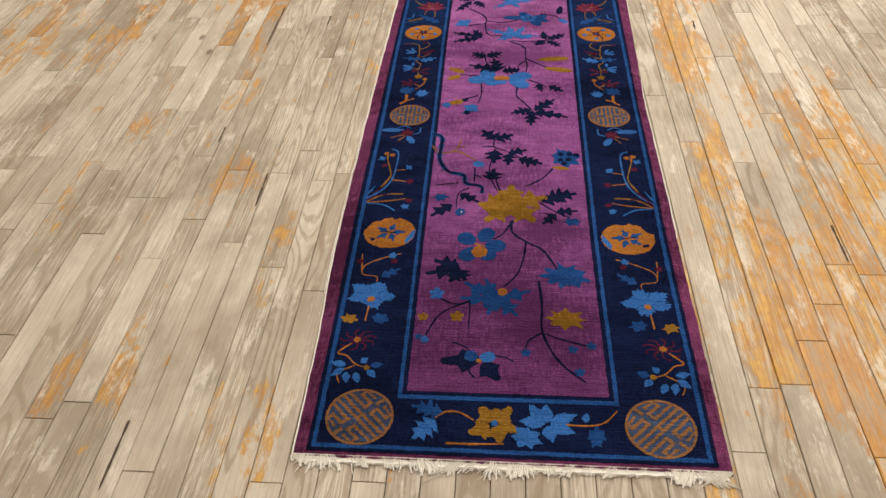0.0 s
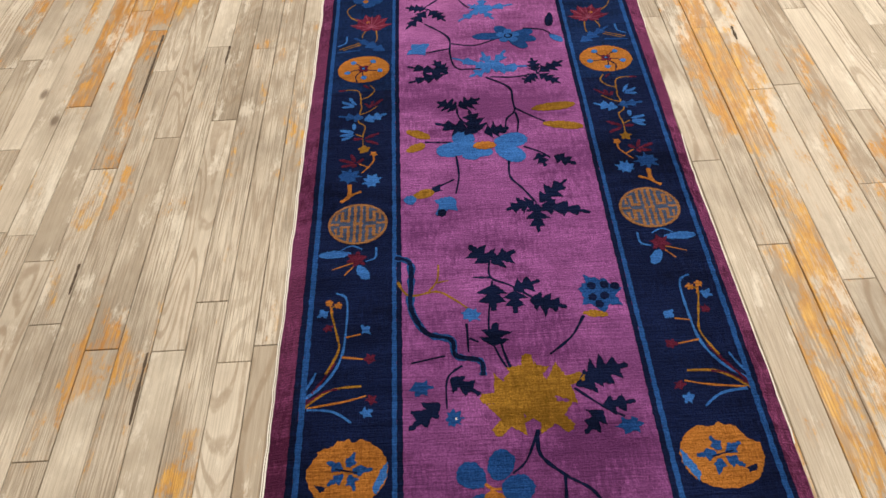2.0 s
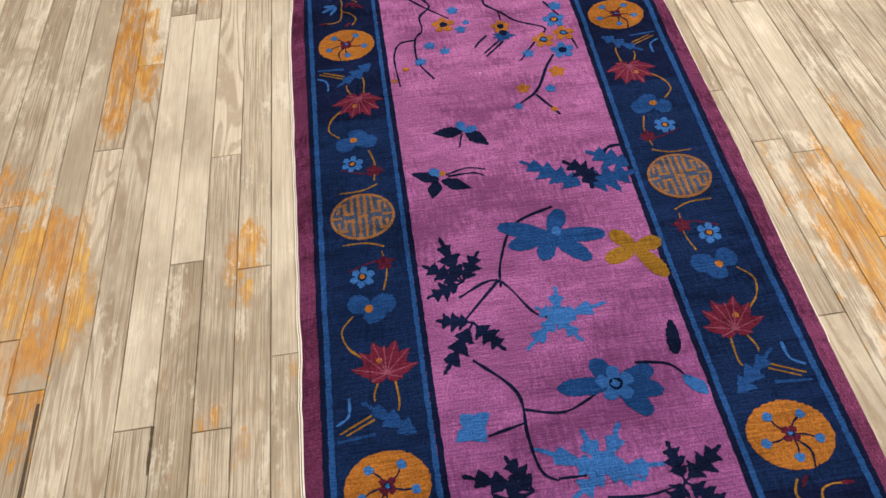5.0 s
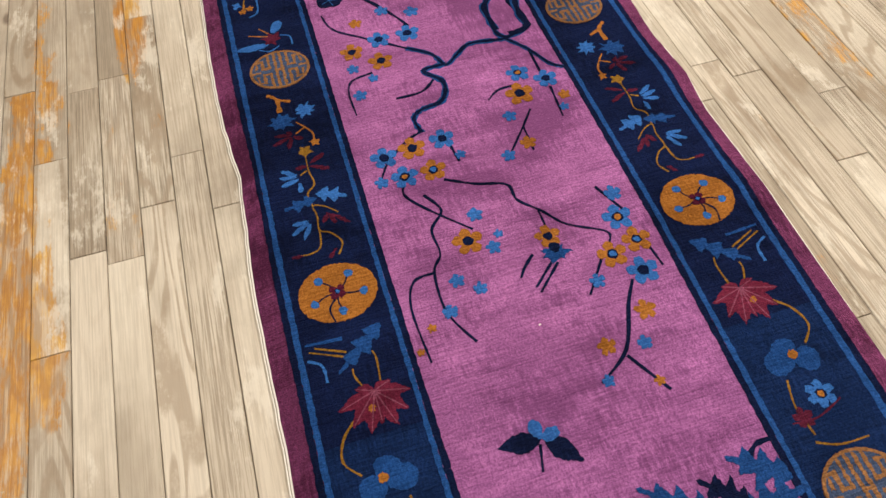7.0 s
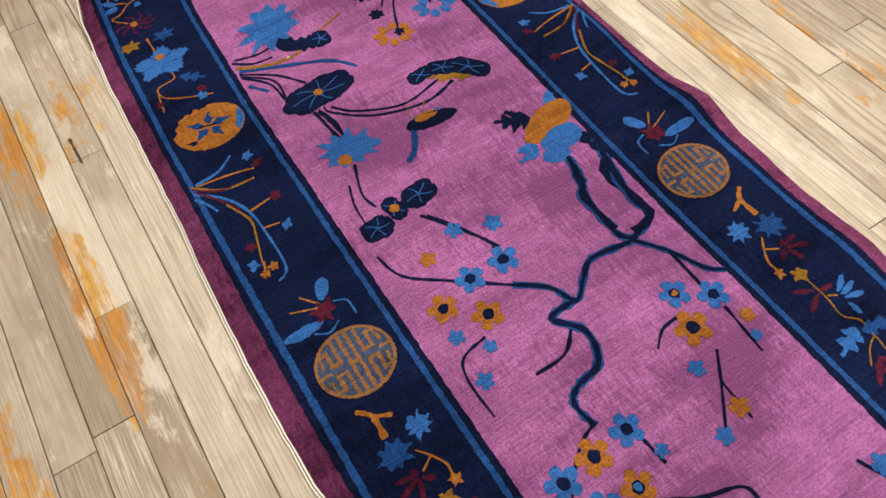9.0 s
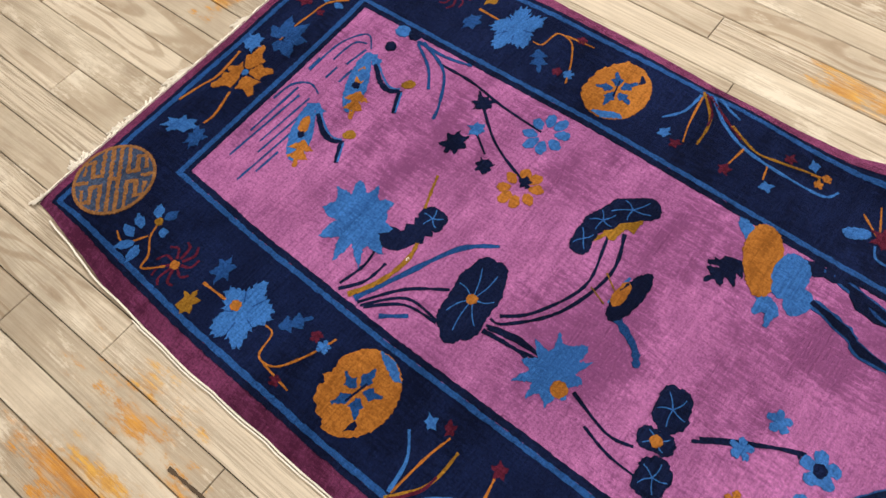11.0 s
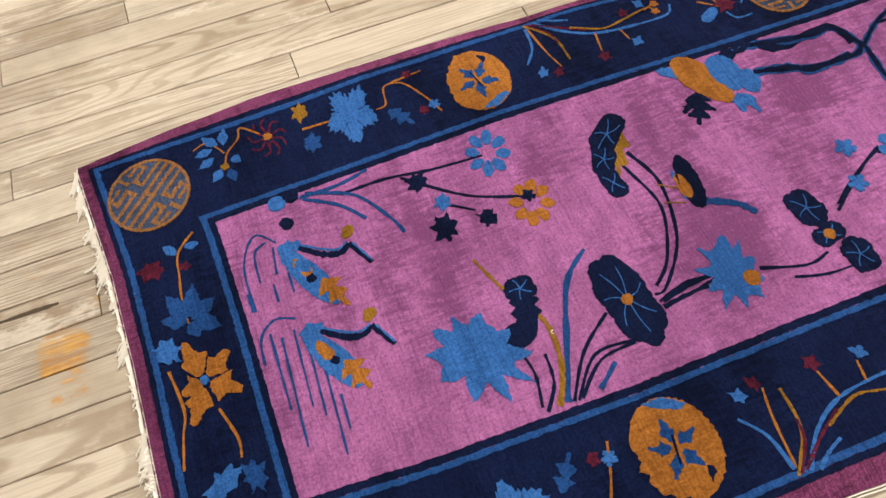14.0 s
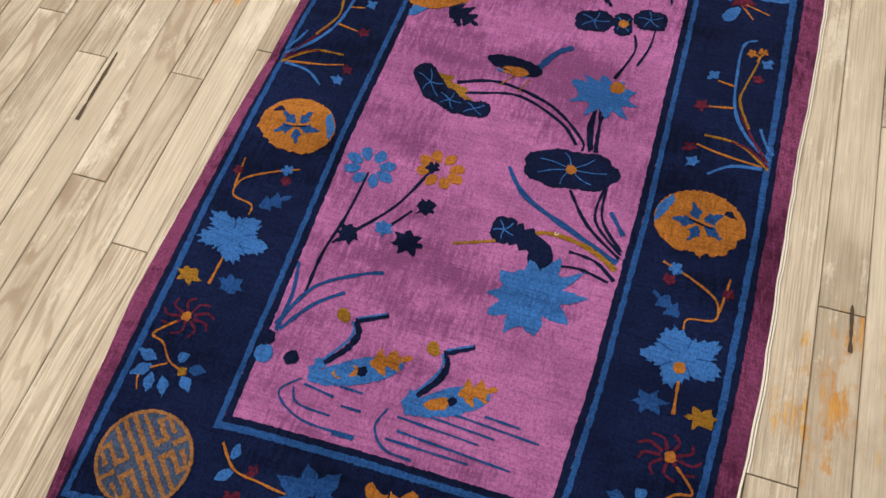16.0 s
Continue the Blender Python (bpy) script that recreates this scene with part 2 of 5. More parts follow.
WOOD = wood()
PLASTER = plain("white_plaster", (0.78, 0.75, 0.70), 0.85, 0.05)
SPLIT_SHADE = plain("dark_split_shade", (0.10, 0.07, 0.045), 0.95, 0.5)
DARK = plain("dark_gap", (0.045, 0.033, 0.024), 0.95)
PURPLE = pile("purple_pile", (0.205, 0.056, 0.195), (0.395, 0.126, 0.390), sheen=1.0, far_lit=(0.575, 0.205, 0.495))
PLUM = pile("plum_pile", (0.15, 0.027, 0.090), (0.225, 0.052, 0.150), sheen=0.8)
NAVY = pile("navy_pile", (0.0048, 0.0100, 0.048), (0.008, 0.017, 0.074), sheen=0.08)
ABRASH = pile("faded_navy_pile", (0.007, 0.021, 0.085), (0.010, 0.031, 0.120), sheen=0.10)
BLUE = pile("blue_pile", (0.013, 0.066, 0.25), (0.020, 0.094, 0.33), sheen=0.35, contrast=0.7)
GUARD = pile("guard_blue_pile", (0.017, 0.085, 0.30), (0.026, 0.115, 0.39), sheen=0.35, contrast=0.7)
SKY = pile("sky_blue_pile", (0.036, 0.165, 0.55), (0.055, 0.215, 0.64), sheen=0.35, contrast=0.7)
FRETBLUE = pile("grey_blue_pile", (0.06, 0.09, 0.18), (0.085, 0.125, 0.23), sheen=0.2)
ORANGE = pile("orange_pile", (0.44, 0.155, 0.025), (0.55, 0.21, 0.040), sheen=0.3, contrast=0.7)
GOLD = pile("gold_pile", (0.32, 0.155, 0.018), (0.41, 0.21, 0.030), sheen=0.2, contrast=0.9)
RED = pile("burgundy_pile", (0.095, 0.010, 0.030), (0.140, 0.018, 0.048), sheen=0.2)
CRIMSON = pile("crimson_pile", (0.17, 0.016, 0.045), (0.22, 0.026, 0.065), sheen=0.2)
PINK = pile("rose_pile", (0.28, 0.07, 0.13), (0.36, 0.10, 0.17), sheen=0.2)
INK = pile("ink_pile", (0.005, 0.010, 0.046), (0.008, 0.016, 0.066), sheen=0.05)
WOOL = plain("cream_cotton", (0.92, 0.88, 0.80), 0.9, 0.15)
DULL = pile("dull_orange_pile", (0.30, 0.135, 0.050), (0.40, 0.19, 0.075), sheen=0.25, contrast=0.6)


# ---- building helpers ----
def mesh_of(name, verts, faces, mat):
    me = bpy.data.meshes.new(name)
    me.from_pydata(verts, [], faces)
    me.materials.append(mat)
    me.update()
    return me


def part(name, me, parent, label=""):
    ob = new(name, me)
    ob.parent = parent
    if label:
        tagged(ob, label)
    return ob


def box(x0, y0, z0, x1, y1, z1):
    v = [(x, y, z) for z in (z0, z1) for y in (y0, y1) for x in (x0, x1)]
    return v, [(0, 2, 3, 1), (4, 5, 7, 6), (0, 1, 5, 4), (1, 3, 7, 5), (3, 2, 6, 7), (2, 0, 4, 6)]


# ---- room: unseen walls and ceiling, added to close in the light ----
RX, RY0, RY1 = 3.6, -3.2, 8.2
for name, b in (("wall_west", (-RX - 0.1, RY0, -0.05, -RX, RY1, CEIL)), ("wall_east", (RX, RY0, -0.05, RX + 0.1, RY1, CEIL)),
                ("wall_south", (-RX, RY0 - 0.1, -0.05, RX, RY0, CEIL)), ("wall_north", (-RX, RY1, -0.05, RX, RY1 + 0.1, CEIL))):
    tagged(new(name, mesh_of(name, *box(*b), PLASTER)), "unseen plain off-white plaster wall, added to close the room", "wall", kind="structure")
tagged(new("ceiling", mesh_of("ceiling", *box(-RX - 0.1, RY0 - 0.1, CEIL, RX + 0.1, RY1 + 0.1, CEIL + 0.1), PLASTER)), "unseen plain off-white plaster ceiling, added to close the room", "ceiling", kind="structure")
floor = tagged(new("floor", mesh_of("floor", *box(-RX, RY0, -0.06, RX, RY1, -0.014), DARK)), "worn narrow floorboards with patches of old orange shellac", "floor", kind="structure")

# ---- rug ----
Y0, Y1 = 0.000, 4.180


def curve(y, *pairs):
    return float(np.interp(y, [p[0] for p in pairs], [p[1] for p in pairs]))


def band(y, s):
    """World x of the middle of the border band on the east (s = 1) or west side: the rug bends a little."""
    if s > 0:
        return curve(y, (0.082, 0.279), (0.585, 0.277), (1.086, 0.281), (1.565, 0.285), (2.06, 0.292), (2.54, 0.311), (3.06, 0.315), (3.585, 0.325), (4.1, 0.317))
    return curve(y, (0.083, -0.272), (0.588, -0.277), (1.086, -0.280), (1.58, -0.285), (2.065, -0.284), (2.553, -0.285), (3.075, -0.284), (3.588, -0.283), (3.85, -0.274), (4.09, -0.258))


def rim(y, s, frayed=1.0):
    """World x of the selvedge."""
    w = frayed * (0.0022 * noise.noise((y * 13, s * 5, 0)) + 0.0012 * noise.noise((y * 41, s * 7, 2)))
    if s > 0:
        return w + curve(y, (0, 0.392), (1.2, 0.392), (1.5, 0.403), (1.9, 0.416), (2.07, 0.423), (2.4, 0.432), (2.55, 0.436), (2.72, 0.430), (2.83, 0.440), (2.93, 0.433), (3.07, 0.437), (3.17, 0.452), (3.24, 0.434), (3.33, 0.428), (3.46, 0.428), (3.57, 0.436), (3.9, 0.447), (4.1, 0.428), (4.2, 0.416))
    return w + curve(y, (0, -0.383), (0.28, -0.388), (0.5, -0.400), (1.2, -0.404), (1.9, -0.401), (2.2, -0.403), (2.6, -0.407), (2.75, -0.400), (2.84, -0.395), (2.91, -0.403), (3.03, -0.409), (3.2, -0.409), (3.45, -0.398), (3.8, -0.393), (4.0, -0.380), (4.17, -0.352))


# Places where the wool is rucked up a little: x, y, reach across, reach along, height.
RUCKS = ((-0.39, 2.80, 0.035, 0.035, 0.006), (-0.40, 3.02, 0.03, 0.04, 0.005), (-0.39, 1.95, 0.03, 0.06, 0.004), (-0.39, 3.70, 0.035, 0.05, 0.005), (-0.39, 0.75, 0.03, 0.08, 0.004),
         (0.42, 3.17, 0.05, 0.045, 0.012), (0.41, 2.83, 0.04, 0.05, 0.006), (0.41, 2.55, 0.04, 0.05, 0.005), (0.38, 3.40, 0.05, 0.06, 0.005), (0.40, 1.98, 0.04, 0.07, 0.005), (0.39, 3.75, 0.04, 0.08, 0.005),
         (0.10, 2.88, 0.12, 0.05, 0.003), (0.02, 1.42, 0.14, 0.04, 0.003), (-0.05, 0.42, 0.15, 0.05, 0.003), (0.16, 3.10, 0.08, 0.06, 0.003))


def lie(x, y):
    """Height of the pile's top over the floor: the rug lies in soft waves and rolls down at its edges."""
    ends = min(1.0, max(0.0, (y - Y0) / 0.2)) * min(1.0, max(0.0, (Y1 - y) / 0.2))
    edge = min(x - rim(y, -1, 0), rim(y, 1, 0) - x)
    roll = max(0.0, 1 - max(0.0, edge) / 0.030) ** 1.5
    h = sum(k * math.exp(-((x - a) / p) ** 2 - ((y - b) / q) ** 2) for a, b, p, q, k in RUCKS if abs(y - b) < 3 * q)
    return 0.0105 - 0.0085 * roll + h * (1 - 0.5 * roll) + ends * 0.0024 * (1 + math.sin(y * 7.3 + 3 * x) * math.cos(2.1 * y - 4 * x + 0.6))


def skew(x, y):
    """The far end is not cut quite square."""
    k = min(1.0, max(0.0, (y - 3.85) / 0.25))
    return k * curve(x, (-0.35, -0.022), (0.05, -0.012), (0.2, -0.004), (0.4, 0.020))


IN, OUT, MID = 0.525, 0.922, 0.7235


def across(u, y):
    """World x of the design's place u (-1 to 1 from selvedge to selvedge) at y."""
    w, e = band(y, -1), band(y, 1)
    return float(np.interp(u, (-1, -OUT, -MID, -IN, IN, MID, OUT, 1), (rim(y, -1), w - 0.075, w, w + 0.074, e - 0.077, e, e + 0.077, rim(y, 1))))


rug = tagged(new("runner_rug", None), "long purple wool runner rug with navy floral border on floorboards", "rug")


def sheet(name, u0, u1, y0, y1, up, mat, label="", nu=8, ny=0, jag=0.0):
    """A strip of pile that follows the rug, with short side walls."""
    ny = ny or max(2, int((y1 - y0) / 0.016))
    v, f = [], []
    r = random.Random(name + str(round(u0, 3)))
    for j in range(ny + 1):
        y = y0 + (y1 - y0) * j / ny
        for i in range(nu + 1):
            u = u0 + (u1 - u0) * i / nu
            x = across(u, y)
            if i in (0, nu):
                x += r.uniform(-jag, jag)
            yy = y + (r.uniform(-jag, jag) if j in (0, ny) else 0)
            yy += skew(x, yy)
            v.append((x, yy, lie(x, y) + up))
    w = nu + 1
    for j in range(ny):
        for i in range(nu):
            a = j * w + i
            f.append((a, a + 1, a + 1 + w, a + w))
    hem = [i for i in range(w)] + [j * w + nu for j in range(1, ny + 1)] + [ny * w + i for i in range(nu - 1, -1, -1)] + [j * w for j in range(ny - 1, 0, -1)]
    k = len(v)
    drop = 0.0025 if up > 0 else 0.02
    for a in hem:
        v.append((v[a][0], v[a][1], max(0.0005, v[a][2] - drop)))
    m = len(hem)
    for a in range(m):
        b = (a + 1) % m
        f.append((hem[b], hem[a], k + a, k + b))
    return part(name, mesh_of(name, v, f, mat), rug, label)


sheet("outer_edge", -1, 1, Y0, Y1, 0.0, PLUM, "plain dark plum outer edge of the pile", nu=40)
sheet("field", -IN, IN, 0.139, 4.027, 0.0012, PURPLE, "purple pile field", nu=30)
for s in (-1, 1):
    a, b = sorted((s * IN, s * OUT))
    sheet("border_band", a, b, 0.021, 1.495, 0.0012, NAVY, "navy pile border", nu=12)
    sheet("border_band", a, b, 1.495, 2.318, 0.0012, ABRASH, "paler blue stretch of the navy border", nu=12)
    sheet("border_band", a, b, 2.318, 4.154, 0.0012, NAVY, "navy pile border", nu=12)
sheet("border_band", -IN, IN, 0.021, 0.139, 0.0012, NAVY, "navy pile border", nu=24)
sheet("border_band", -IN, IN, 4.027, 4.154, 0.0012, NAVY, "navy pile border", nu=24)

# guard stripes
for s in (-1, 1):
    for u0, u1, y0, y1, mat in ((IN, IN + 0.020, 0.126, 4.040, GUARD), (OUT - 0.010, OUT + 0.009, 0.021, 4.154, GUARD)):
        sheet("guard_stripe", *sorted((s * u0, s * u1)), y0, y1, 0.0019, mat, "blue guard stripe", nu=1, ny=700, jag=0.0009)
    sheet("dark_line", *sorted((s * (IN - 0.024), s * IN)), 0.139, 4.027, 0.0017, INK, "", nu=1, ny=700, jag=0.0009)
    sheet("dark_line", *sorted((s * (OUT + 0.009), s * (OUT + 0.026))), 0.013, 4.162, 0.0012, INK, "", nu=1, ny=700, jag=0.0009)
for y0, y1, uu in ((0.126, 0.135, IN + 0.020), (4.031, 4.040, IN + 0.020), (0.017, 0.025, OUT + 0.009), (4.147, 4.155, OUT + 0.009)):
    sheet("guard_stripe", -uu, uu, y0, y1, 0.00195, GUARD, "blue guard stripe", nu=220, ny=1, jag=0.0009)
for y0, y1, uu in ((0.135, 0.144, IN), (4.022, 4.031, IN), (0.010, 0.017, OUT + 0.026), (4.155, 4.162, OUT + 0.026)):
    sheet("dark_line", -uu, uu, y0, y1, 0.00165, INK, "", nu=160, ny=1, jag=0.0008)

knots = random.Random(11)


layer = itertools.count()


def low(up):
    """The clipped pile of a motif stands only a little over its ground, and over what was woven before it."""
    return 0.0012 + (up - 0.0012) * 0.42 + next(layer) * 5e-7


def rough(pts, step=0.0028, amp=0.0013):
    """Breaks an outline into knots of wool."""
    out = []
    for (ax, ay), (bx, by) in zip(pts, pts[1:] + pts[:1]):
        n = max(1, int(math.hypot(bx - ax, by - ay) / step))
        for i in range(n):
            f = i / n
            out.append((ax + (bx - ax) * f + knots.uniform(-amp, amp), ay + (by - ay) * f + knots.uniform(-amp, amp)))
    return out


def cut(name, pts, mat, up=0.0026, label="", parent=None):
    """A patch of pile of one colour with a clipped edge."""
    area = sum(a[0] * b[1] - b[0] * a[1] for a, b in zip(pts, pts[1:] + pts[:1]))
    if area < 0:
        pts = pts[::-1]
    pts = rough(pts)
    up = low(up)
    n = len(pts)
    v = [(x, y, lie(x, y) + up) for x, y in pts] + [(x, y, lie(x, y) + up - 0.003) for x, y in pts]
    f = [tuple(range(n))] + [((i + 1) % n, i, n + i, n + (i + 1) % n) for i in range(n)]
    return part(name, mesh_of(name, v, f, mat), parent or rug, label)


def glide(pts, steps=6):
    """A smooth line through a few points."""
    p = [pts[0]] + list(pts) + [pts[-1]]
    out = []
    for a, b, c, d in zip(p, p[1:], p[2:], p[3:]):
        for i in range(steps):
            t = i / steps
            out.append(tuple(0.5 * (2 * b[k] + (c[k] - a[k]) * t + (2 * a[k] - 5 * b[k] + 4 * c[k] - d[k]) * t * t + (3 * b[k] - a[k] - 3 * c[k] + d[k]) * t ** 3) for k in (0, 1)))
    return out + [pts[-1]]


def stem(pts, w, mat, name="stem", up=0.0024, end=0.7):
    """A woven twig, w wide, through a few points."""
    line = glide(pts)
    up = low(up)
    if mat in (ORANGE, GOLD, RED, SKY) and w < 0.007:
        w *= 0.78
    left, right = [], []
    n = len(line)
    for i, (x, y) in enumerate(line):
        a, b = line[max(0, i - 1)], line[min(n - 1, i + 1)]
        dx, dy = b[0] - a[0], b[1] - a[1]
        d = math.hypot(dx, dy) or 1.0
        h = w / 2 * (1 + (end - 1) * i / n) * knots.uniform(0.65, 1.3)
        left.append((x - dy / d * h, y + dx / d * h))
        right.append((x + dy / d * h, y - dx / d * h))
    m = [(x, y, lie(x, y) + up) for x, y in left + right]
    m += [(x, y, z - 0.003) for x, y, z in m]
    f = [(i, n + i, n + i + 1, i + 1) for i in range(n - 1)]
    f += [(i, i + 1, 2 * n + i + 1, 2 * n + i) for i in range(n - 1)] + [(n + i + 1, n + i, 3 * n + i, 3 * n + i + 1) for i in range(n - 1)]
    return part(name, mesh_of(name, m, f, mat), rug)


def bough(pts, w, end=0.8):
    """A branch of dark pile edged with blue on both sides."""
    stem(pts, w * 1.0, GUARD, "trunk_edge", 0.0024, end)
    return stem(pts, w * 0.60, INK, "trunk", 0.0034, end)


def leaf(a, b, w, mat, teeth=3, name="leaf", up=0.0026, deep=0.0):
    """A toothed leaf from its stalk a to its tip b."""
    ux, uy = b[0] - a[0], b[1] - a[1]
    d = math.hypot(ux, uy) or 1e-6
    ux, uy = ux / d, uy / d
    deep = deep or (0.68 if teeth > 2 else 0.40)

    def side(s):
        out = []
        n = max(1, teeth)
        if n == 1:
            return [(d * f, s * w / 2 * k) for f, k in ((0.15, 0.6), (0.4, 1.0), (0.6, 0.85), (0.82, 0.4))]
        for i in range(n):
            f0, f1 = i / n, (i + 1) / n
            for f, k in ((f0 + 0.10 / n, 1 - deep), (f0 + 0.80 / n, 1.1)):
                h = w / 2 * math.sin(math.pi * min(0.97, 0.12 + 0.84 * f)) ** 0.8 * k * (1.12 - 0.75 * f ** 3) * knots.uniform(0.85, 1.15)
                out.append((min(f, 0.9) * d + (0.05 * d if k == 1.1 else 0), s * h))
        return out
    loc = [(0, 0)] + side(1) + [(d, 0)] + side(-1)[::-1]
    return cut(name, [(a[0] + ux * p - uy * q, a[1] + uy * p + ux * q) for p, q in loc], mat, up)


def petal(a, b, w, mat, name="petal", up=0.0026):
    """A rounded petal from a to b."""
    ux, uy = b[0] - a[0], b[1] - a[1]
    d = math.hypot(ux, uy) or 1e-6
    ux, uy = ux / d, uy / d
    loc = [(d * (0.5 - 0.5 * math.cos(t)), w / 2 * math.sin(t) * (0.75 + 0.25 * (0.5 - 0.5 * math.cos(t)))) for t in [math.tau * i / 18 for i in range(18)]]
    return cut(name, [(a[0] + ux * p - uy * q, a[1] + uy * p + ux * q) for p, q in loc], mat, up)


def disc(c, r, mat, name="spot", up=0.0034, ry=0.0, n=22, parent=None, label=""):
    return cut(name, [(c[0] + r * math.cos(math.tau * i / n), c[1] + (ry or r) * math.sin(math.tau * i / n)) for i in range(n)], mat, up, label, parent)


def blossom(c, r, mat, heart, n=5, turn=0.3, name="blossom"):
    """A small plum blossom with round notched petals and a coloured heart."""
    pts = []
    for i in range(n * 8):
        t = math.tau * i / (n * 8)
        k = 0.50 + 0.56 * abs(math.cos(n * t / 2)) ** 0.55
        pts.append((c[0] + r * k * math.cos(t + turn), c[1] + r * k * math.sin(t + turn)))
    ob = cut(name, pts, mat, 0.0028)
    if heart and r > 0.010:
        disc(c, r * 0.38, INK, "eye", 0.0036, parent=ob, n=12)
        disc(c, r * 0.24, heart, "heart", 0.0044, parent=ob, n=10)
    return ob


def bloom(c, tip, r2, mat, points=9, deep=0.42, name="flower", spread=math.tau, up=0.0027):
    """A large toothed flower; tip sets its longest petal, r2 its half width across."""
    ux, uy = tip[0] - c[0], tip[1] - c[1]
    d = math.hypot(ux, uy)
    ux, uy = ux / d, uy / d
    pts = []
    for i in range(points * 4):
        t = math.tau * i / (points * 4)
        k = (1.0, 0.84 - deep * 0.2, 1 - deep * 0.85, 0.84 - deep * 0.2)[i % 4] * knots.uniform(0.82, 1.1)
        p, q = d * k * math.cos(t), r2 * k * math.sin(t)
        pts.append((c[0] + ux * p - uy * q, c[1] + uy * p + ux * q))
    return cut(name, pts, mat, up)


def carnation(c, tip, r2, mat):
    """A wide ragged flower head of five frilled lobes; tip sets its length, r2 its half width."""
    ux, uy = tip[0] - c[0], tip[1] - c[1]
    d = math.hypot(ux, uy)
    ux, uy = ux / d, uy / d
    pts = []
    for i in range(60):
        t = math.tau * i / 60
        k = (0.82 + 0.16 * math.cos(5 * t) + (0.07 if i % 2 else -0.05)) * knots.uniform(0.92, 1.08)
        p, q = d * k * math.cos(t), r2 * k * math.sin(t)
        pts.append((c[0] + ux * p - uy * q, c[1] + uy * p + ux * q))
    ob = cut("flower", pts, mat, 0.0027)
    for i in range(5):
        t = math.tau * (i + 0.5) / 5
        line = [(c[0] + ux * d * f * math.cos(t) - uy * r2 * f * math.sin(t), c[1] + uy * d * f * math.cos(t) + ux * r2 * f * math.sin(t)) for f in (0.30, 0.62)]
        stem(line, 0.0022, BLUE, "lobe_line", 0.0036)
    return ob


def pad(c, tip, r2, mat, veins, heart, lobes=7):
    """A lotus pad with pale veins."""
    ux, uy = tip[0] - c[0], tip[1] - c[1]
    d = math.hypot(ux, uy)
    ux, uy = ux / d, uy / d

    def at(p, q):
        return (c[0] + ux * p - uy * q, c[1] + uy * p + ux * q)
    pts = []
    for i in range(56):
        t = math.tau * i / 56
        k = 0.9 + 0.1 * abs(math.sin(lobes * t / 2))
        pts.append(at(d * k * math.cos(t), r2 * k * math.sin(t) * (0.78 + 0.22 * abs(math.cos(t)))))
    ob = cut("lotus_pad", pts, mat, 0.0030)
    for i in range(lobes):
        t = math.tau * (i + 0.35) / lobes
        stem([at(0, 0), at(0.4 * d * math.cos(t), 0.4 * r2 * math.sin(t)), at(0.72 * d * math.cos(t + 0.12), 0.68 * r2 * math.sin(t + 0.12))], 0.0022, veins, "vein", 0.0040)
    if heart:
        disc(c, 0.008, heart, "heart", 0.0046, n=10)
    return ob


def roundel(c, side, turn, style):
    """An orange medallion of the border with a woven sprig."""
    rx, ry = 0.061, 0.0515

    def at(p, q):
        return (c[0] + side * rx * p, c[1] + ry * q)
    n = 44
    edge = []
    for i in range(n):
        t = math.tau * i / n
        k = 1.0 if style == "red" or not 0.2 < t < 1.9 else knots.uniform(0.86, 1.04)
        edge.append(at(k * math.cos(t), k * math.sin(t)))
    ob = cut("roundel", edge, ORANGE, 0.0030, "orange round medallion")
    for i in range(5):
        t = turn + math.tau * i / 5
        if style == "blue":
            leaf(at(0.12 * math.cos(t), 0.12 * math.sin(t)), at(0.62 * math.cos(t + 0.2), 0.62 * math.sin(t + 0.2)), 0.016, BLUE, 2, "petal", 0.0042)
        else:
            stem([at(0, 0), at(0.35 * math.cos(t + 0.15), 0.35 * math.sin(t + 0.15)), at(0.6 * math.cos(t), 0.6 * math.sin(t))], 0.003, INK, "sprig", 0.0040)
            disc(at(0.66 * math.cos(t), 0.66 * math.sin(t)), 0.0072, SKY, "bud", 0.0044, n=9)
    if style == "blue":
        stem([at(-0.25, -0.05), at(0.3, 0.1)], 0.003, INK, "twig", 0.0046)
        cut("spot", [at(0.48, -0.42), at(0.62, -0.38), at(0.78, -0.34), at(0.66, -0.55), at(0.54, -0.55)], INK, 0.0042)
        cut("rim_patch", [at(-0.70, -0.72), at(-0.98, -0.2), at(-0.97, 0.25), at(-0.86, 0.1), at(-0.62, -0.5)], SKY, 0.0040)
    else:
        blossom(c, 0.013, RED, SKY, 4, 0.8, "sprig_flower").location.z += 0.0016
        stem([at(0, -0.1), at(0.28, -0.5), at(0.22, -0.97)], 0.0036, INK, "twig", 0.0042)
    return ob


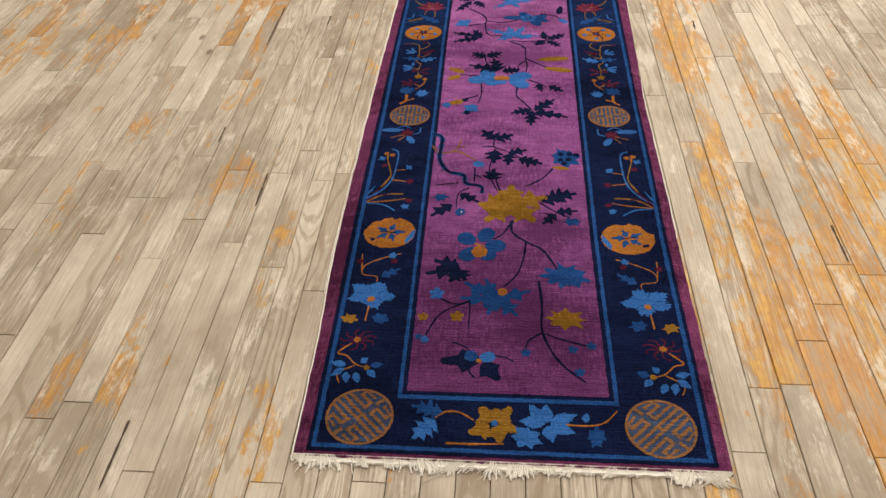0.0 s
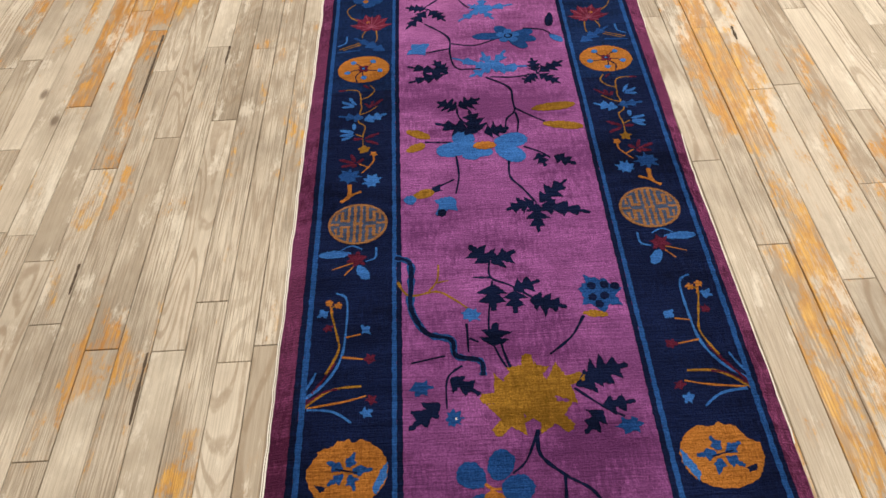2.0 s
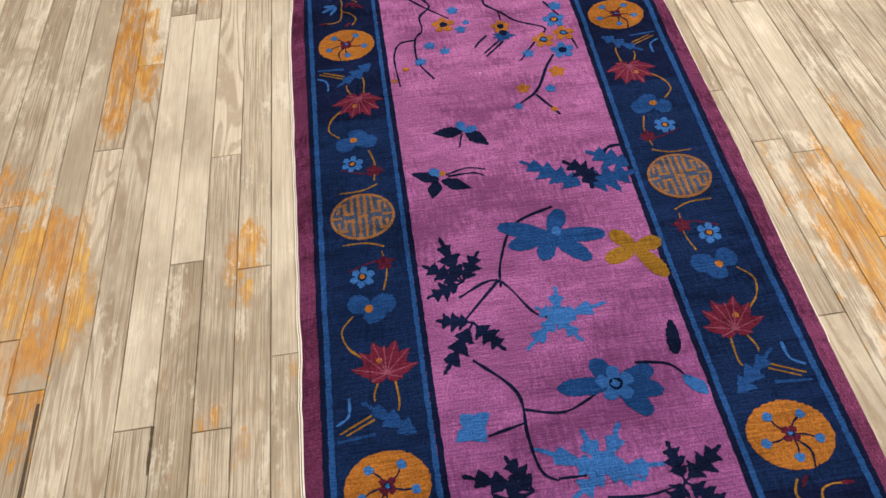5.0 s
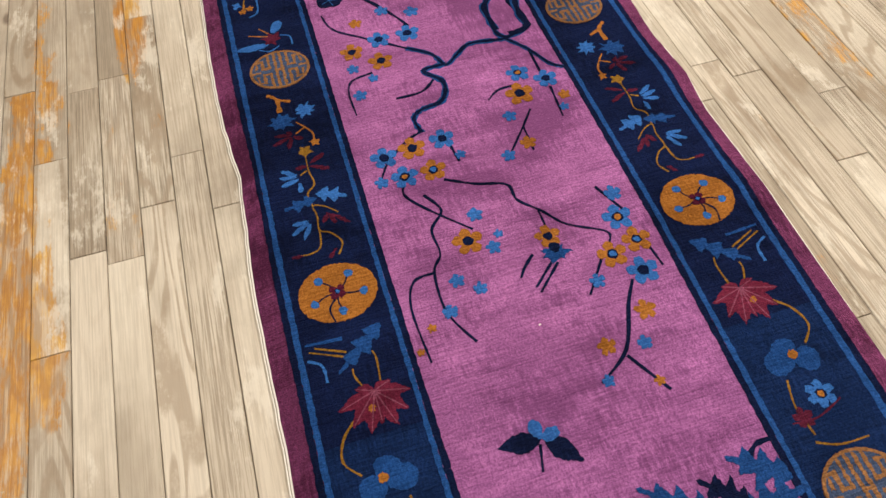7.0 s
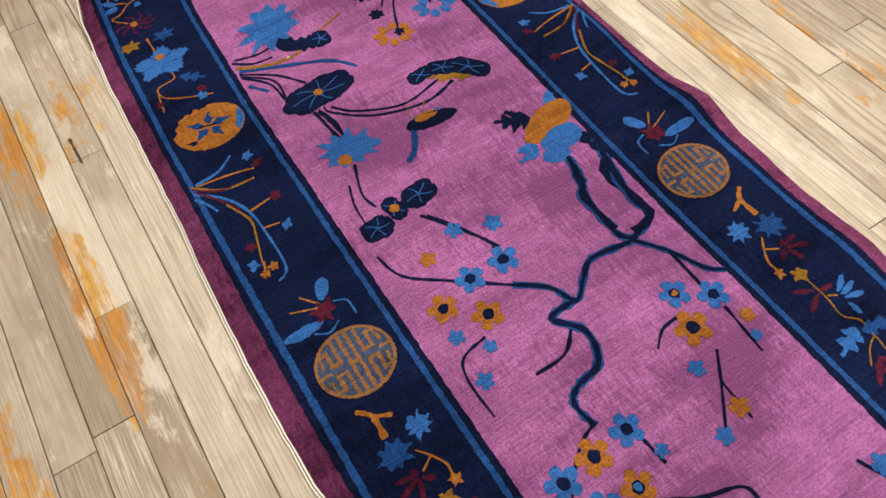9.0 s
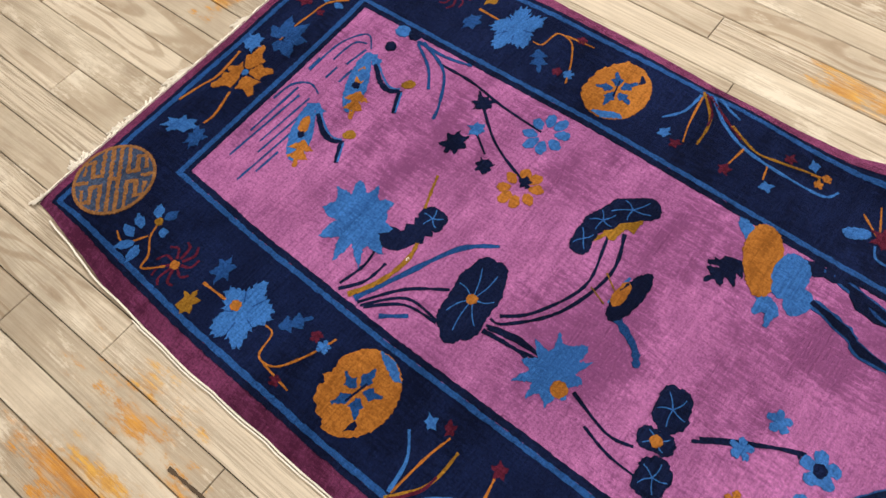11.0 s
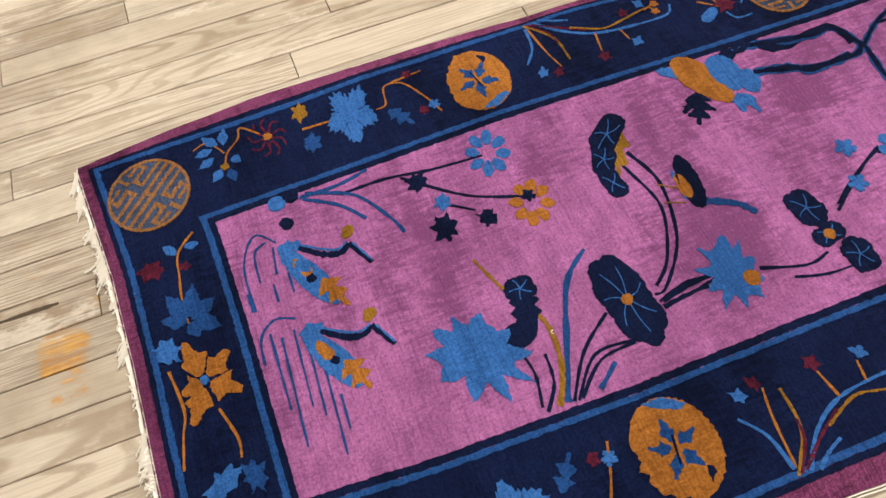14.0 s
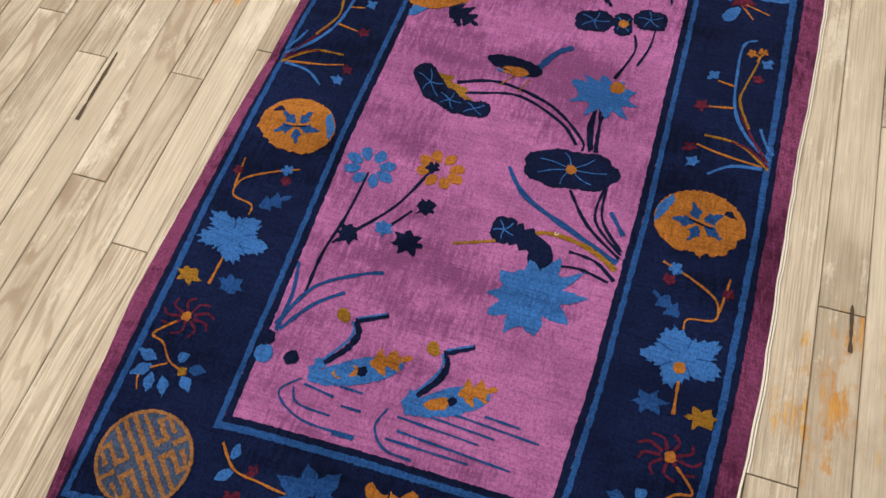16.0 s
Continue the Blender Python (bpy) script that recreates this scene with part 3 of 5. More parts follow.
def fret(c, rx=0.055, ry=0.050, turn=0.0):
    """A round fret medallion: bars of orange pile on a blue disc."""
    ob = disc(c, rx, FRETBLUE, "fret_medallion", 0.0028, ry, 40, label="round orange and blue fret medallion")
    co, si = math.cos(turn), math.sin(turn)

    def bar(x0, y0, x1, y1):
        x0, x1 = sorted((x0, x1))
        x0, x1, y0, y1 = x0 - 0.052, x1 + 0.052, y0 - 0.052, y1 + 0.052
        q = []
        for x, y in ((x0, y0), (x1, y0), (x1, y1), (x0, y1)):
            k = math.hypot(x, y)
            k = 0.97 / k if k > 0.97 else 1.0
            q.append((c[0] + rx * k * (x * co - y * si), c[1] + ry * k * (x * si + y * co)))
        cut("fret_bar", q, DULL, 0.0042)
    for x in (-0.11, 0.11):
        bar(x, -0.95, x, 0.95)
    bar(-0.11, 0.0, 0.11, 0.0)
    for s in (-1, 1):
        bar(s * 0.33, -0.90, s * 0.33, -0.16), bar(s * 0.33, 0.16, s * 0.33, 0.90)
        bar(s * 0.33, 0.16, s * 0.56, 0.16), bar(s * 0.33, -0.16, s * 0.56, -0.16)
        bar(s * 0.56, 0.16, s * 0.56, 0.60), bar(s * 0.56, -0.60, s * 0.56, -0.16)
        bar(s * 0.56, 0.60, s * 0.74, 0.60), bar(s * 0.56, -0.60, s * 0.74, -0.60)
        bar(s * 0.78, 0.26, s * 0.78, 0.60), bar(s * 0.78, -0.60, s * 0.78, -0.26)
        bar(s * 0.70, 0.0, s * 0.95, 0.0)
    n = 40
    out = [(c[0] + rx * math.cos(math.tau * i / n), c[1] + ry * math.sin(math.tau * i / n)) for i in range(n + 1)]
    stem(out, 0.0048, DULL, "fret_rim", 0.0044, 1.0)
    return ob


def spray(a, b, w, mat, n=4):
    """A tuft of narrow petals that fan out from a towards b."""
    ang, d = math.atan2(b[1] - a[1], b[0] - a[0]), math.hypot(b[0] - a[0], b[1] - a[1])
    for i in range(n):
        t = ang + (i / (n - 1) - 0.5) * 1.15
        k = d * (1 - 0.25 * abs(i / (n - 1) - 0.5))
        petal((a[0] + 0.25 * k * math.cos(t), a[1] + 0.25 * k * math.sin(t)), (a[0] + k * math.cos(t), a[1] + k * math.sin(t)), w, mat, "tuft")


STEPS = (0, 0.483, 1.012, 1.525, 2.055)


def mirrored(sx, sy):
    """Places of the border's design: a across from the band's middle, d from the middle of the length, on one of its four quarters."""
    if sy < 0:
        ys = (2.060, 1.566, 1.086, 0.585, 0.081) if sx > 0 else (2.065, 1.580, 1.086, 0.588, 0.083)
    else:
        ys = (2.060, 2.541, 3.062, 3.585, 4.102) if sx > 0 else (2.065, 2.554, 3.075, 3.588, 4.092)

    def at(a, d):
        y = float(np.interp(d, STEPS, ys))
        return (band(y, sx) + sx * a, y)
    at.side = sx
    return at


def fringe(y, out, x0, x1, count, reach, seed):
    """Cream warp ends that stick out past the pile."""
    r = random.Random(seed)
    v, f = [], []
    for i in range(count):
        x = x0 + (x1 - x0) * (i + r.random()) / count
        tuft = noise.noise((x * 70, seed, 0.5))
        k = reach * r.uniform(0.5, 1.0) * (0.75 + 1.1 * tuft) * (2.4 if r.random() < 0.012 else 1.0)
        lean, bend, wide = r.uniform(-0.7, 0.7), r.uniform(-0.007, 0.007), r.uniform(0.0009, 0.0021)
        base = len(v)
        for j in range(5):
            t = j / 4
            px, py = x + (lean + 2.2 * noise.noise((x * 26, seed, 7.5))) * k * t + bend * math.sin(3 * t), y + skew(x, y) + out * k * t
            pz = 0.0075 * (1 - t) ** 1.3 + 0.0016 + r.uniform(0, 0.0015)
            v += [(px - wide, py, pz), (px, py, pz + wide * 1.3), (px + wide, py, pz)]
        for j in range(4):
            a = base + 3 * j
            f += [(a, a + 1, a + 4, a + 3), (a + 1, a + 2, a + 5, a + 4)]
    tagged(part("fringe", mesh_of("fringe", v, f, WOOL), rug, "short ragged cream cotton fringe"), kind="stuff")


fringe(Y0 + 0.003, -1, rim(0, -1) + 0.002, rim(0, 1) - 0.002, 1100, 0.022, 3)
fringe(Y1 - 0.003, 1, rim(4.19, -1) + 0.004, rim(4.19, 1) - 0.004, 1300, 0.018, 4)
for y0, y1 in ((Y0 - 0.008, Y0 + 0.002), (Y1 - 0.002, Y1 + 0.006)):
    sheet("end_weave", -0.985, 0.985, y0, y1, -0.004, WOOL, "cream woven end strip", nu=120, ny=1, jag=0.0015)


def cord(s, y0, y1, off, thick):
    """The cream binding thread along a selvedge."""
    v, f = [], []
    n = int((y1 - y0) / 0.02)
    for j in range(n + 1):
        y = y0 + (y1 - y0) * j / n
        x = rim(y, s) + s * (off + 0.0015 * noise.noise((y * 21, s, 3)))
        for q in range(5):
            t = math.tau * q / 5
            v.append((x + thick * math.cos(t), y, 0.0025 + thick + thick * math.sin(t)))
    for j in range(n):
        for q in range(5):
            a, b = j * 5 + q, j * 5 + (q + 1) % 5
            f.append((a, b, b + 5, a + 5))
    part("binding_thread", mesh_of("binding_thread", v, f, WOOL), rug, "cream binding thread")


cord(-1, Y0, 4.12, 0.0015, 0.0014)
cord(-1, 0.4, 3.9, 0.0052, 0.0010)
cord(1, 0.6, 1.3, 0.0012, 0.0013)
cord(1, 1.7, 2.9, 0.0010, 0.0010)


# border, woven four times as mirror images
def border_quarter(at):
    leaf(at(-0.049, 0.414), at(0.028, 0.351), 0.03, BLUE, 4)
    stem([at(0.009, 0.373), at(0.062, 0.397)], 0.004, GOLD)
    stem([at(0.010, 0.382), at(0.053, 0.401)], 0.004, GOLD)
    stem([at(0.011, 0.405), at(0.066, 0.409)], 0.005, BLUE)
    stem([at(0.046, 0.343), at(0.048, 0.371), at(0.067, 0.384)], 0.006, SKY)
    foot = at(-0.014, 0.312)
    for a, d, w in ((-0.064, 0.300, 0.022), (-0.054, 0.272, 0.026), (-0.034, 0.254, 0.028), (0.004, 0.252, 0.028), (0.026, 0.268, 0.026), (0.040, 0.296, 0.022), (0.012, 0.322, 0.018), (-0.040, 0.322, 0.018), (-0.014, 0.262, 0.026)):
        leaf(foot, at(a, d), w, CRIMSON, 1, "petal", 0.0028)
        stem([foot, at(-0.014 + 0.55 * (a + 0.014), 0.312 + 0.55 * (d - 0.312)), at(-0.014 + 0.93 * (a + 0.014), 0.312 + 0.93 * (d - 0.312))], 0.0022, PINK, "petal_vein", 0.0040)
    stem([at(-0.025, 0.313), at(-0.029, 0.357), at(-0.026, 0.373)], 0.004, GOLD)
    stem([at(-0.005, 0.313), at(0.007, 0.341), at(0.007, 0.354)], 0.004, GOLD)
    stem([at(0.017, 0.282), at(0.041, 0.259), at(0.050, 0.227), at(0.030, 0.202)], 0.005, GOLD)
    disc(at(-0.005, 0.288), 0.005, ORANGE)
    petal(at(0.002, 0.188), at(-0.041, 0.184), 0.042, BLUE)
    petal(at(0.002, 0.188), at(0.037, 0.175), 0.042, BLUE)
    petal(at(0.002, 0.188), at(-0.010, 0.218), 0.042, BLUE)
    stem([at(0.002, 0.188), at(-0.032, 0.188)], 0.003, INK)
    stem([at(0.002, 0.188), at(0.032, 0.176)], 0.003, INK)
    disc(at(0.004, 0.192), 0.007, ORANGE)
    stem([at(-0.023, 0.160), at(-0.032, 0.122), at(-0.027, 0.081)], 0.004, GOLD)
    blossom(at(0.010, 0.129), 0.02, SKY, ORANGE, 6)
    stem([at(-0.048, 0.103), at(-0.010, 0.101), at(0.032, 0.116)], 0.004, RED)
    stem([at(-0.032, 0.072), at(-0.002, 0.060), at(0.039, 0.059)], 0.004, GOLD)
    blossom(at(-0.029, 0.106), 0.014, RED, None, 5)
    stem([at(-0.017, 0.551), at(-0.027, 0.573), at(-0.014, 0.596), at(0.003, 0.608), at(0.001, 0.637), at(0.004, 0.660), at(-0.015, 0.653), at(-0.034, 0.634)], 0.004, GOLD)
    stem([at(0.003, 0.606), at(0.008, 0.575), at(0.024, 0.566), at(0.043, 0.567)], 0.004, GOLD)
    stem([at(0.004, 0.660), at(0.007, 0.688), at(-0.008, 0.707), at(-0.004, 0.738), at(-0.005, 0.776)], 0.004, GOLD)
    stem([at(-0.001, 0.740), at(0.012, 0.732)], 0.004, GOLD)
    petal(at(0.014, 0.626), at(0.030, 0.597), 0.009, SKY)
    petal(at(0.017, 0.628), at(0.047, 0.611), 0.009, SKY)
    petal(at(0.017, 0.631), at(0.045, 0.631), 0.009, SKY)
    petal(at(-0.021, 0.635), at(-0.047, 0.608), 0.008, RED)
    petal(at(-0.019, 0.637), at(-0.025, 0.613), 0.008, RED)
    petal(at(-0.018, 0.639), at(-0.006, 0.621), 0.008, RED)
    petal(at(-0.015, 0.564), at(-0.002, 0.548), 0.007, RED)
    petal(at(0.038, 0.566), at(0.056, 0.567), 0.007, RED)
    leaf(at(-0.006, 0.684), at(-0.056, 0.664), 0.03, SKY, 3)
    leaf(at(-0.005, 0.675), at(0.052, 0.665), 0.026, BLUE, 3)
    petal(at(0.015, 0.716), at(0.017, 0.694), 0.01, SKY)
    petal(at(0.016, 0.725), at(0.046, 0.716), 0.01, SKY)
    petal(at(0.017, 0.730), at(0.046, 0.736), 0.01, SKY)
    petal(at(0.016, 0.735), at(0.042, 0.752), 0.01, SKY)
    petal(at(-0.008, 0.749), at(-0.039, 0.732), 0.009, RED)
    petal(at(-0.009, 0.755), at(-0.038, 0.770), 0.009, RED)
    petal(at(-0.005, 0.750), at(0.017, 0.749), 0.009, RED)
    bloom(at(-0.007, 0.785), at(0.008, 0.782), 0.014, GOLD, 5, 0.5)
    bloom(at(-0.028, 0.802), at(-0.034, 0.794), 0.01, ORANGE, 5, 0.5)
    stem([at(-0.027, 0.808), at(-0.028, 0.824), at(-0.017, 0.844), at(-0.004, 0.861)], 0.0045, ORANGE)
    stem([at(-0.017, 0.844), at(0.002, 0.832)], 0.004, ORANGE)
    petal(at(0.007, 0.828), at(-0.008, 0.816), 0.009, RED)
    petal(at(0.010, 0.826), at(0.020, 0.800), 0.009, RED)
    petal(at(0.012, 0.829), at(0.045, 0.815), 0.009, RED)
    petal(at(0.011, 0.832), at(0.039, 0.838), 0.009, RED)
    petal(at(0.008, 0.832), at(0.016, 0.842), 0.009, RED)
    bloom(at(0.022, 0.870), at(0.049, 0.868), 0.024, BLUE, 8, 0.45)
    bloom(at(-0.025, 0.887), at(-0.045, 0.878), 0.02, SKY, 8, 0.45)
    stem([at(0.020, 0.895), at(0.020, 0.930), at(0.036, 0.948)], 0.009, ORANGE)
    stem([at(0.020, 0.930), at(-0.004, 0.918)], 0.007, ORANGE)
    bloom(at(-0.000, 1.104), at(-0.016, 1.119), 0.02, RED, 6, 0.5)
    petal(at(0.010, 1.089), at(0.070, 1.089), 0.02, SKY)
    petal(at(-0.003, 1.120), at(-0.023, 1.154), 0.022, SKY)
    stem([at(-0.005, 1.110), at(0.013, 1.115), at(0.044, 1.127)], 0.004, ORANGE)
    stem([at(-0.001, 1.114), at(0.021, 1.142)], 0.004, ORANGE)
    stem([at(-0.036, 1.075), at(-0.035, 1.101), at(-0.017, 1.110)], 0.005, SKY)
    stem([at(-0.010, 1.079), at(0.010, 1.069), at(0.029, 1.079)], 0.004, SKY)
    stem([at(0.077, 1.401), at(0.041, 1.368), at(0.018, 1.322), at(0.012, 1.256), at(0.014, 1.198), at(0.033, 1.183)], 0.0065, SKY)
    stem([at(0.075, 1.405), at(0.051, 1.372), at(0.028, 1.332)], 0.006, RED)
    stem([at(0.042, 1.353), at(0.023, 1.307), at(0.028, 1.273), at(0.040, 1.220), at(0.028, 1.212)], 0.005, GOLD)
    stem([at(0.037, 1.226), at(0.045, 1.205)], 0.004, ORANGE)
    blossom(at(0.028, 1.211), 0.007, ORANGE, None, 5)
    blossom(at(0.044, 1.205), 0.007, ORANGE, None, 5)
    bloom(at(0.053, 1.228), at(0.063, 1.234), 0.011, SKY, 4, 0.5)
    bloom(at(0.043, 1.260), at(0.053, 1.259), 0.01, RED, 5, 0.5)
    stem([at(0.012, 1.281), at(-0.013, 1.276)], 0.0045, ORANGE)
    bloom(at(-0.021, 1.267), at(-0.030, 1.277), 0.01, SKY, 4, 0.5)
    stem([at(0.017, 1.321), at(-0.019, 1.327)], 0.0045, ORANGE)
    bloom(at(-0.030, 1.327), at(-0.041, 1.333), 0.011, RED, 5, 0.5)
    stem([at(0.077, 1.417), at(0.033, 1.384), at(-0.017, 1.379)], 0.006, GOLD)
    stem([at(0.068, 1.414), at(0.010, 1.406), at(-0.025, 1.397)], 0.0045, ORANGE)
    bloom(at(-0.034, 1.405), at(-0.044, 1.411), 0.009, RED, 5, 0.5)
    bloom(at(-0.026, 1.428), at(-0.035, 1.437), 0.01, SKY, 5, 0.5)
    stem([at(0.069, 1.417), at(0.027, 1.423), at(-0.003, 1.444)], 0.006, SKY)
    stem([at(0.080, 1.391), at(0.067, 1.371), at(0.058, 1.349)], 0.006, SKY)
    stem([at(0.076, 1.412), at(0.046, 1.388), at(0.021, 1.382)], 0.005, RED)
    stem([at(-0.034, 1.598), at(0.008, 1.615), at(0.043, 1.638), at(0.046, 1.667), at(0.014, 1.675), at(0.011, 1.692)], 0.004, ORANGE)
    stem([at(0.050, 1.653), at(0.055, 1.601)], 0.004, ORANGE)
    blossom(at(0.056, 1.625), 0.008, RED, None, 5)
    blossom(at(-0.021, 1.623), 0.008, RED, None, 5)
    leaf(at(0.002, 1.675), at(-0.038, 1.646), 0.026, BLUE, 3)
    blossom(at(-0.016, 1.605), 0.009, SKY, None, 5)
    carnation(at(0.018, 1.731), at(-0.036, 1.739), 0.040, SKY)
    stem([at(0.022, 1.810), at(0.020, 1.776), at(0.018, 1.740)], 0.005, ORANGE)
    disc(at(0.017, 1.746), 0.008, ORANGE)
    bloom(at(0.056, 1.805), at(0.077, 1.801), 0.015, GOLD, 6, 0.45)
    bloom(at(-0.009, 1.802), at(-0.031, 1.807), 0.017, BLUE, 6, 0.45)
    stem([at(0.026, 1.857), at(0.019, 1.843), at(0.004, 1.841)], 0.005, RED, "petal")
    stem([at(0.021, 1.860), at(0.004, 1.852), at(-0.009, 1.858)], 0.005, RED, "petal")
    stem([at(0.020, 1.865), at(0.001, 1.867), at(-0.004, 1.877)], 0.005, RED, "petal")
    stem([at(0.023, 1.869), at(0.011, 1.880), at(0.017, 1.892)], 0.005, RED, "petal")
    stem([at(0.029, 1.871), at(0.029, 1.886), at(0.043, 1.893)], 0.005, RED, "petal")
    stem([at(0.035, 1.869), at(0.048, 1.881), at(0.063, 1.879)], 0.005, RED, "petal")
    stem([at(0.038, 1.865), at(0.058, 1.868), at(0.067, 1.860)], 0.005, RED, "petal")
    stem([at(0.037, 1.861), at(0.054, 1.853), at(0.053, 1.842)], 0.005, RED, "petal")
    stem([at(0.032, 1.857), at(0.038, 1.844), at(0.029, 1.835)], 0.005, RED, "petal")
    disc(at(0.031, 1.864), 0.007, ORANGE)
    stem([at(0.041, 1.874), at(0.065, 1.900), at(0.046, 1.908), at(0.026, 1.929), at(0.005, 1.937)], 0.0045, ORANGE)
    stem([at(0.027, 1.933), at(0.057, 1.954), at(0.051, 1.978)], 0.004, ORANGE)
    leaf(at(0.042, 1.950), at(0.037, 1.978), 0.016, SKY, 1)
    leaf(at(0.025, 1.951), at(0.013, 1.977), 0.016, SKY, 1)
    leaf(at(0.044, 1.932), at(0.075, 1.926), 0.016, SKY, 1)
    leaf(at(0.015, 1.925), at(0.003, 1.913), 0.016, SKY, 1)
    leaf(at(0.000, 1.944), at(-0.019, 1.961), 0.016, SKY, 1)
    leaf(at(-0.005, 1.933), at(-0.029, 1.928), 0.016, BLUE, 1)
    leaf(at(0.046, 1.941), at(0.071, 1.961), 0.016, SKY, 1)
    disc(at(0.002, 1.938), 0.006, GOLD)
    roundel(at(0.0, 1.525), at.side, 0.4, "blue")
    roundel(at(0.0, 0.483), at.side, 0.9, "red")
    fret(at(0.0, 1.012))


for quarter in ((1, -1), (-1, -1), (1, 1), (-1, 1)):
    border_quarter(mirrored(*quarter))
for s in (-1, 1):
    fret(mirrored(s, 1)(0.0, 0.0))
    for k in (-1, 1):
        fret(mirrored(s, k)(0.0, 2.055), 0.0615, 0.058, s * k * 0.78)

# the field and the two ends
bloom((0.188, 4.120), (0.192, 4.141), 0.018, RED, 6, 0.45)
stem([(0.228, 4.055), (0.201, 4.081), (0.163, 4.086), (0.129, 4.089), (0.090, 4.087)], 0.0045, ORANGE)
leaf((0.201, 4.083), (0.220, 4.099), 0.014, SKY, 1)
leaf((0.208, 4.072), (0.206, 4.049), 0.014, SKY, 1)
spray((0.170, 4.081), (0.184, 4.072), 0.006, RED, 3)
leaf((0.098, 4.086), (0.144, 4.110), 0.024, BLUE, 1)
leaf((0.099, 4.083), (0.147, 4.072), 0.024, BLUE, 1)
leaf((0.096, 4.082), (0.116, 4.048), 0.024, BLUE, 1)
leaf((0.095, 4.087), (0.107, 4.121), 0.024, BLUE, 1)
leaf((0.092, 4.080), (0.071, 4.046), 0.024, BLUE, 1)
leaf((0.092, 4.083), (0.067, 4.077), 0.024, BLUE, 1)
bloom((0.062, 4.121), (0.085, 4.128), 0.019, SKY, 7, 0.4)
leaf((0.014, 4.086), (0.066, 4.100), 0.032, ORANGE, 2)
leaf((0.010, 4.078), (0.035, 4.046), 0.032, ORANGE, 2)
leaf((0.000, 4.077), (-0.025, 4.040), 0.032, ORANGE, 2)
leaf((-0.003, 4.087), (-0.047, 4.108), 0.032, ORANGE, 2)
leaf((0.004, 4.087), (-0.002, 4.113), 0.032, ORANGE, 2)
disc((0.006, 4.083), 0.006, SKY)
stem([(0.034, 4.124), (-0.023, 4.115), (-0.055, 4.122), (-0.096, 4.129)], 0.005, ORANGE)
stem([(-0.037, 4.074), (-0.081, 4.060), (-0.106, 4.061)], 0.005, ORANGE)
bloom((-0.129, 4.090), (-0.149, 4.116), 0.018, SKY, 7, 0.45)
bloom((-0.132, 4.051), (-0.154, 4.044), 0.016, BLUE, 7, 0.45)
leaf((-0.120, 0.097), (-0.177, 0.112), 0.04, BLUE, 4)
leaf((-0.130, 0.081), (-0.170, 0.040), 0.045, SKY, 4)
stem([(-0.132, 0.087), (-0.112, 0.100), (-0.087, 0.100), (-0.059, 0.084)], 0.005, ORANGE)
leaf((-0.026, 0.082), (-0.049, 0.113), 0.038, GOLD, 2)
leaf((-0.018, 0.083), (0.011, 0.115), 0.038, GOLD, 2)
leaf((-0.016, 0.076), (0.024, 0.065), 0.038, GOLD, 2)
leaf((-0.020, 0.072), (-0.009, 0.041), 0.038, GOLD, 2)
leaf((-0.029, 0.074), (-0.068, 0.056), 0.038, GOLD, 2)
disc((-0.021, 0.079), 0.006, SKY)
bloom((0.038, 0.053), (0.068, 0.041), 0.025, SKY, 7, 0.4)
stem([(-0.108, 0.035), (-0.055, 0.035), (-0.004, 0.038)], 0.005, ORANGE)
leaf((0.073, 0.085), (0.042, 0.122), 0.026, SKY, 1)
leaf((0.075, 0.085), (0.074, 0.124), 0.026, SKY, 1)
leaf((0.080, 0.083), (0.130, 0.104), 0.026, SKY, 1)
leaf((0.080, 0.080), (0.125, 0.065), 0.026, SKY, 1)
leaf((0.076, 0.079), (0.084, 0.044), 0.026, SKY, 1)
leaf((0.071, 0.082), (0.024, 0.087), 0.026, SKY, 1)
stem([(0.098, 0.082), (0.149, 0.081), (0.180, 0.089), (0.205, 0.115)], 0.0045, ORANGE)
leaf((0.144, 0.088), (0.149, 0.109), 0.014, SKY, 1)
bloom((0.163, 0.059), (0.182, 0.054), 0.024, BLUE, 7, 0.4)
leaf((-0.051, 0.221), (-0.131, 0.216), 0.045, INK, 2)
leaf((-0.045, 0.215), (-0.014, 0.174), 0.045, INK, 2)
petal((-0.057, 0.224), (-0.083, 0.237), 0.03, BLUE)
petal((-0.053, 0.224), (-0.023, 0.234), 0.03, SKY)
disc((-0.055, 0.220), 0.005, ORANGE)
stem([(-0.108, 0.265), (-0.084, 0.254), (-0.065, 0.235)], 0.004, INK)
stem([(-0.023, 0.233), (-0.001, 0.229), (0.014, 0.220)], 0.004, INK)
stem([(-0.066, 0.210), (-0.073, 0.195), (-0.061, 0.178)], 0.004, INK)
stem([(-0.074, 0.379), (-0.132, 0.347), (-0.156, 0.308), (-0.169, 0.265)], 0.004, INK)
stem([(-0.078, 0.378), (-0.078, 0.338), (-0.079, 0.300)], 0.004, INK)
stem([(-0.166, 0.400), (-0.115, 0.369), (-0.074, 0.379)], 0.004, INK)
blossom((-0.151, 0.397), 0.016, SKY, None, 5)
blossom((-0.175, 0.331), 0.011, GOLD, None, 5)
blossom((-0.104, 0.334), 0.014, GOLD, None, 5)
blossom((-0.167, 0.270), 0.009, SKY, None, 5)
blossom((-0.180, 0.278), 0.008, BLUE, None, 5)
leaf((-0.022, 0.384), (-0.095, 0.432), 0.04, BLUE, 3)
leaf((-0.022, 0.384), (-0.048, 0.444), 0.04, BLUE, 3)
leaf((-0.022, 0.384), (0.051, 0.410), 0.04, BLUE, 3)
leaf((-0.022, 0.384), (0.024, 0.338), 0.04, BLUE, 3)
